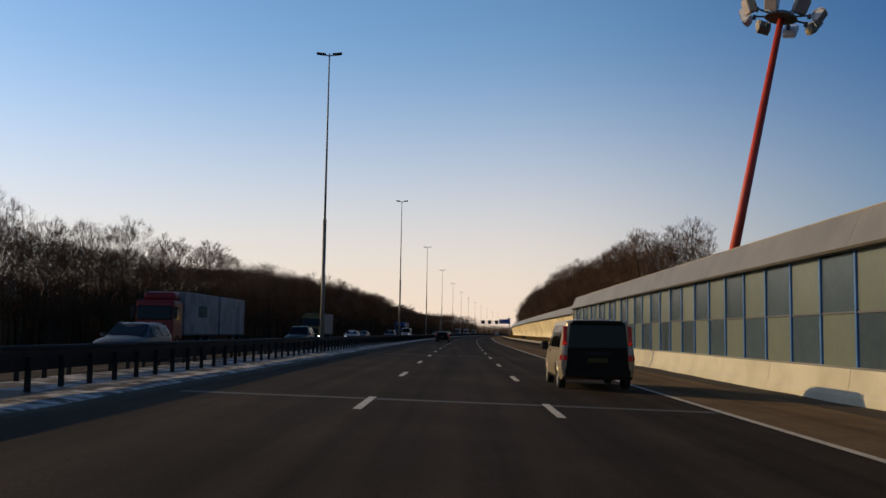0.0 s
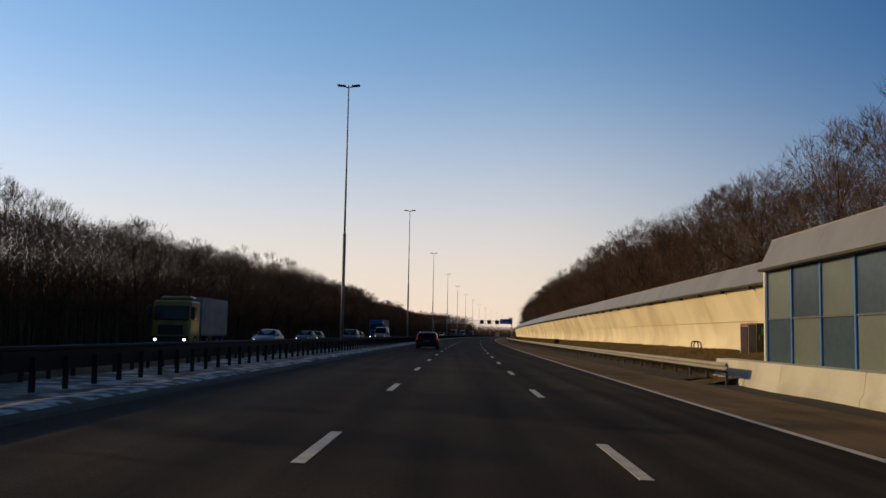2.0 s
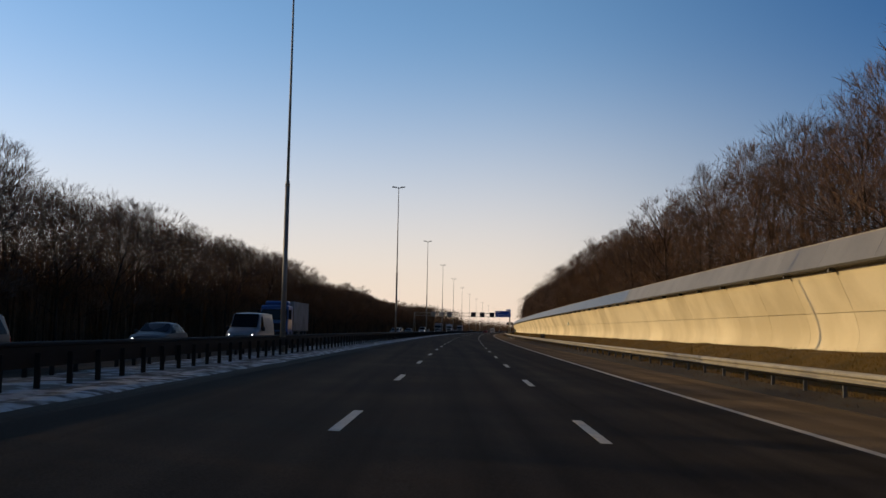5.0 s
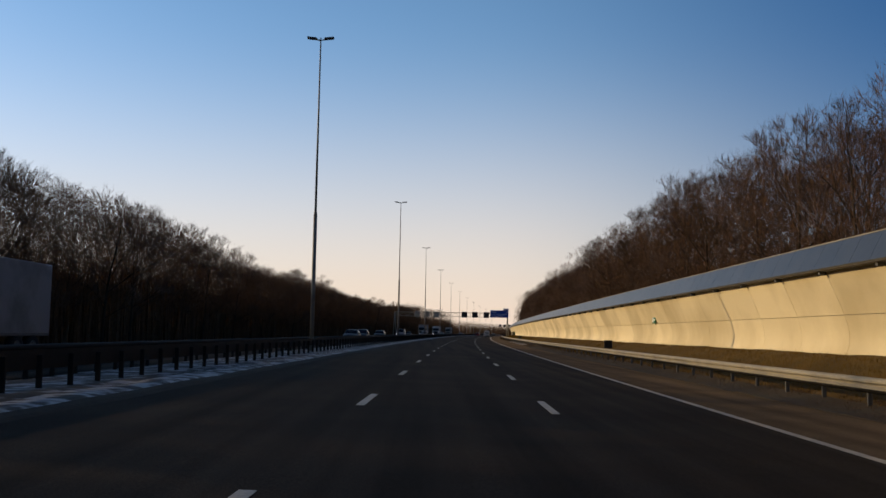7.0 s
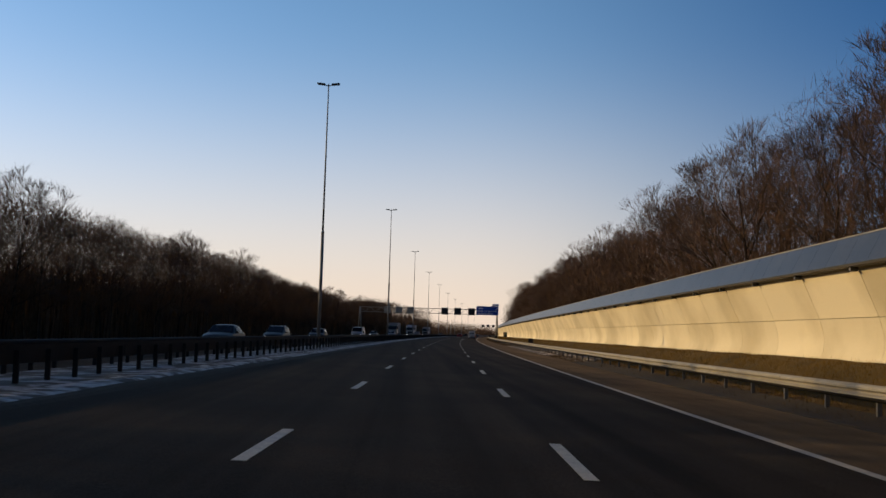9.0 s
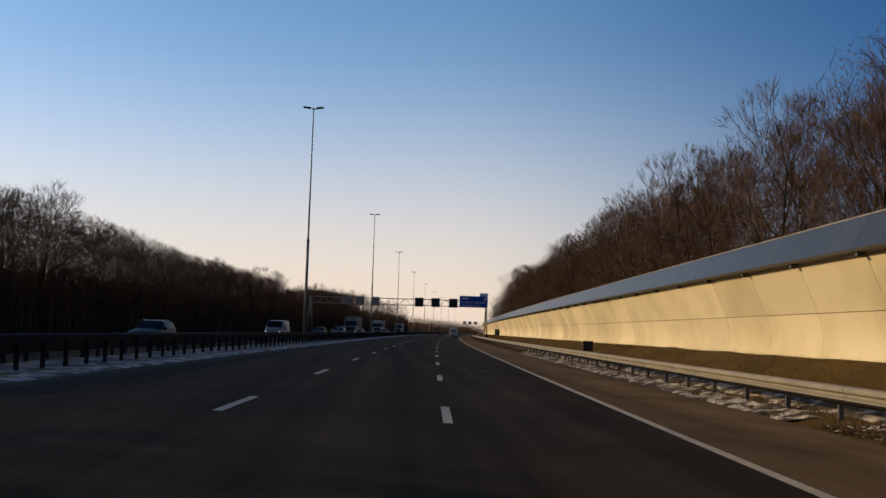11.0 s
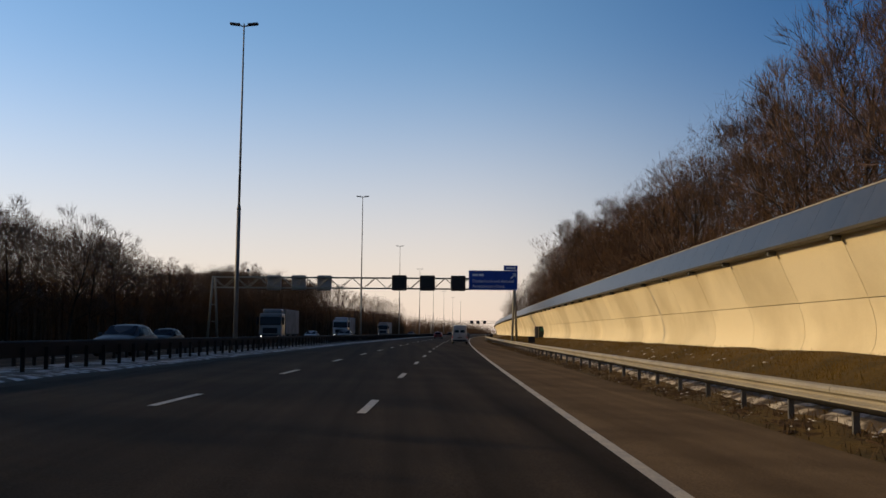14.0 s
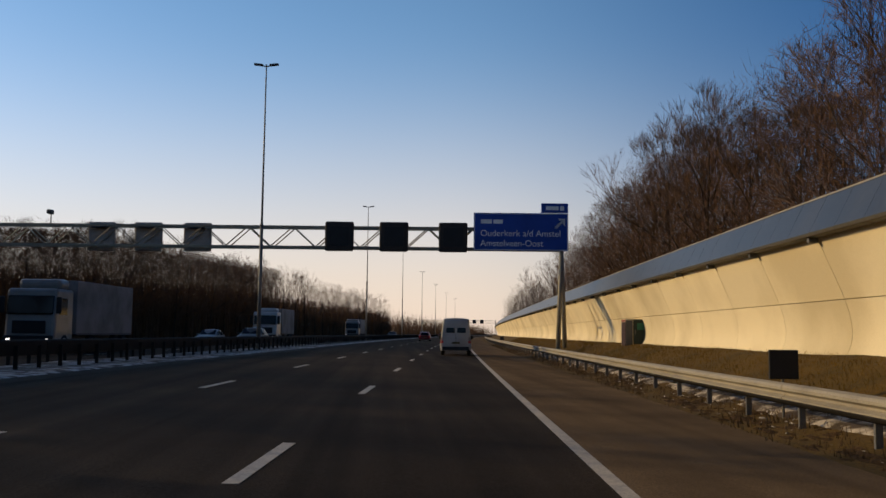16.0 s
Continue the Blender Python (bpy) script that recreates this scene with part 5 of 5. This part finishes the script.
def lorry(name, label, m, cab_colour, box_colour, length=11.0, high=3.9, lights=True, trailer=False):
    """A box lorry; its nose points along +y."""
    ob = thing(name, label, "lorry", m)
    L, h = length, 1.25
    b = bmesh.new()
    box(b, -h + 0.03, h - 0.03, L - 2.2, L, 0.55, 3.2, 0.14)
    for v in b.verts:
        if v.co.z > 1.7 and v.co.y > L - 0.4:
            v.co.y -= 0.14 * (v.co.z - 1.7)
    part("cab", b, cab_colour, ob)
    b = bmesh.new()
    box(b, -h + 0.2, h - 0.2, L - 2.1, L - 0.9, 3.18, min(high, 3.75), 0.2)
    part("wind_deflector", b, cab_colour, ob)
    cuts = ((0, L - 2.5),) if not trailer else ((0, L * 0.40), (L * 0.43, L - 2.5))
    for y0, y1 in cuts:
        b = bmesh.new()
        box(b, -h, h, y0, y1, 1.0, high, 0.04)
        load = part("load_box", b, box_colour, ob)
        b = bmesh.new()
        box(b, -h - 0.01, h + 0.01, y0 + 0.05, y1 - 0.05, 0.96, 1.08, 0.02)
        part("side_rail", b, STEEL_DARK, load)
        for f in (-1, 1) if trailer and y0 > 0 else ():
            b = bmesh.new()
            box(b, min(f * h, f * (h + 0.006)), max(f * h, f * (h + 0.006)), (y0 + y1) / 2 - 1.1, (y0 + y1) / 2 + 1.1, 2.2, 3.0, 0.002)
            part("faded_emblem", b, EMBLEM, load)
    b = bmesh.new()
    box(b, -0.5, 0.5, 0.1, L - 0.5, 0.55, 0.95, 0.02)
    part("chassis", b, BLACK, ob)
    b = bmesh.new()
    box(b, -h + 0.14, h - 0.14, L - 0.02, L + 0.03, 1.95, 2.85, 0.05)
    for v in b.verts:
        v.co.y -= 0.14 * max(0, v.co.z - 1.7)
    part("windscreen", b, CAR_GLASS, ob)
    b = bmesh.new()
    box(b, -h + 0.05, h - 0.05, L - 0.02, L + 0.10, 0.42, 0.95, 0.05)
    part("bumper", b, BLACK, ob)
    b = bmesh.new()
    box(b, -0.8, 0.8, L, L + 0.03, 1.05, 1.65, 0.02)
    part("grille", b, BLACK, ob)
    for f in (-1, 1):
        b = bmesh.new()
        box(b, min(f * 0.84, f * 1.02), max(f * 0.84, f * 1.02), L + 0.08, L + 0.12, 0.66, 0.79, 0.02)
        part("headlight", b, HEAD if lights else ALLOY, ob)
        b = bmesh.new()
        box(b, min(f * h, f * (h + 0.25)), max(f * h, f * (h + 0.25)), L - 0.15, L - 0.02, 2.0, 2.8, 0.05)
        part("wing_mirror", b, BLACK, ob)
        b = bmesh.new()
        box(b, min(f * (h - 0.025), f * (h - 0.01)), max(f * (h - 0.025), f * (h - 0.01)), L - 1.4, L - 0.5, 1.95, 2.75, 0.01)
        part("side_window", b, CAR_GLASS, ob)
        for y in (1.2, 2.4, L * 0.55, L - 1.2) if not trailer else (1.2, 3.6, L * 0.55, L * 0.66, L - 1.2):
            wheel(ob, f * (h - 0.16), y, 0.50, 0.3)
    return ob


EMBLEM = mat("faded_green_print", (0.07, 0.10, 0.075), 0.7, vary=0.2, fine=12, broad=1.5, bump=0, spec=0.05)
SILVER = paint("silver_beige_paint", (0.27, 0.225, 0.155), 0.25, 0.36)
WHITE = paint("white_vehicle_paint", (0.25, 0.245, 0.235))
VAN_WHITE = paint("dirty_white_van_paint", (0.40, 0.38, 0.345))
DARK_GREY = mat("dark_grey_paint", (0.007, 0.007, 0.008), 0.35, 0.0, vary=0.05, fine=80, broad=1.2, bump=0, spec=0.12)
DARK_RED = paint("dark_red_paint", (0.16, 0.015, 0.015), 0.1)
RED = paint("red_lorry_paint", (0.19, 0.007, 0.010), 0.0, 0.45, 0.06)
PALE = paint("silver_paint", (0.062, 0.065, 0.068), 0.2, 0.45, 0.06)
BLUE = paint("blue_lorry_paint", (0.03, 0.09, 0.25))
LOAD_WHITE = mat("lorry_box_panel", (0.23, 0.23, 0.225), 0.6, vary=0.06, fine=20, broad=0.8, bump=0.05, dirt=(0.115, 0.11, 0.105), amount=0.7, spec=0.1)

# tailgate and rear bumper near black: rear shade put into the colour
panel_van("passenger_van", "silver-beige passenger van with sunlit red tail lamps and a dark tailgate", at(20.95, 1.88, road_z(1.88)), SILVER, tailgate=SHADE_BLACK, lights=False)
panel_van("delivery_van", "dirty white delivery van with two small rear windows", at(494.2, 2.15, road_z(2.15)), VAN_WHITE, 5.2, 1.86, 2.36, True, False, lights=False)
car("estate_car", "dark grey estate car with bright roof rails and red tail lamps", at(127.5, -4.93, road_z(-4.93)), DARK_GREY, True, 4.75, 1.84, 1.46, True, False)
car("hatchback_car", "dark red hatchback with lit tail lamps", at(578.0, -3.2, road_z(-3.2)), DARK_RED, False, 4.1, 1.72, 1.48, True, False)

# ---- oncoming traffic and cars further on ----


def oncoming(length, s, u):
    return at(s + length, u, road_z(u), 180)


ONE, TWO, THREE = -13.7, -17.2, -20.7
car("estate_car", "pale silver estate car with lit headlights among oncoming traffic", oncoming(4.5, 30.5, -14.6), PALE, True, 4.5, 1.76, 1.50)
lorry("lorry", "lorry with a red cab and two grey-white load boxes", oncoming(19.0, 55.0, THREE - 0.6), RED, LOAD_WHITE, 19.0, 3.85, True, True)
car("people_carrier", "dark people carrier with lit headlights among oncoming traffic", oncoming(4.5, 71.0, -15.2), DARK_GREY, True, 4.5, 1.80, 1.65)
lorry("lorry", "grey box lorry with a dark yellow cab", oncoming(9.0, 109.0, THREE + 0.4), paint("ochre_paint", (0.20, 0.13, 0.02)), LOAD_WHITE, 9.0, 3.5)
car("saloon_car", "white car seen across the median rail", oncoming(4.4, 121.0, TWO), WHITE, False, 4.4, 1.76, 1.46)
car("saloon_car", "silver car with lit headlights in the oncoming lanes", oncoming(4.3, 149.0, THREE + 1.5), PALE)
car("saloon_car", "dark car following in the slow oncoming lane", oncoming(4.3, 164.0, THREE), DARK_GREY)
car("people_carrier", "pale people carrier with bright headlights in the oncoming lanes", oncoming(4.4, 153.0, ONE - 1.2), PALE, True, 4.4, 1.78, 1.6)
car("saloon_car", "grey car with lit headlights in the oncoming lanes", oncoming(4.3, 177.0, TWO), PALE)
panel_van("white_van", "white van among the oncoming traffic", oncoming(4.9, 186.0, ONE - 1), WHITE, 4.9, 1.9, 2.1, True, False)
lorry("lorry", "dark blue lorry in the slow oncoming lane", oncoming(10.0, 212.0, TWO - 1), BLUE, LOAD_WHITE, 10.0, 3.6)
car("saloon_car", "dark hatchback with lit headlights in the oncoming lanes", oncoming(4.2, 298.0, ONE - 1.4), DARK_GREY)
car("estate_car", "dark estate car with headlights on, oncoming", oncoming(4.7, 326.0, TWO), DARK_GREY, True, 4.7, 1.8, 1.6)
car("saloon_car", "grey car with dipped headlights crossing behind the median rail", oncoming(4.4, 352.0, TWO), DARK_GREY, True, 4.4, 1.78, 1.5)
panel_van("white_van", "white panel van with dark windscreen on the far carriageway", oncoming(4.9, 393.0, TWO + 0.3), WHITE, 4.9, 1.9, 1.95, True, False)
car("saloon_car", "distant car with bright headlights", oncoming(4.3, 422.0, ONE), PALE)
car("saloon_car", "dark car with lit headlights in the slow oncoming lane", oncoming(4.3, 447.0, THREE + 1), DARK_GREY)
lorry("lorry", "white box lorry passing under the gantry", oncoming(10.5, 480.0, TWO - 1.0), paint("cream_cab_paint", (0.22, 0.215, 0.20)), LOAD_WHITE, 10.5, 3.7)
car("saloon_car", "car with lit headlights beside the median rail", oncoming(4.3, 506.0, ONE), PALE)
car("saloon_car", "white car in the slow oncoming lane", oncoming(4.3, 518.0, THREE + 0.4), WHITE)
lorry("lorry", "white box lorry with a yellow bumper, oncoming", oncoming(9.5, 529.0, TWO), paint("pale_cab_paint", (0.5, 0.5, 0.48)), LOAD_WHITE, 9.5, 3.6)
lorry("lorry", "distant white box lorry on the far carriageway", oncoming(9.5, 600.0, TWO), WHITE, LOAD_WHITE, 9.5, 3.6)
car("saloon_car", "distant oncoming car with bright headlights", oncoming(4.3, 640.0, ONE), DARK_GREY)
car("saloon_car", "silver car far ahead on the same carriageway", at(655.0, 1.7, road_z(1.7)), PALE, False, 4.4, 1.76, 1.46, False, False)
car("saloon_car", "dark car far ahead beside the median", at(700.0, -5.2, road_z(-5.2)), DARK_GREY, False, 4.4, 1.76, 1.46, False, False)
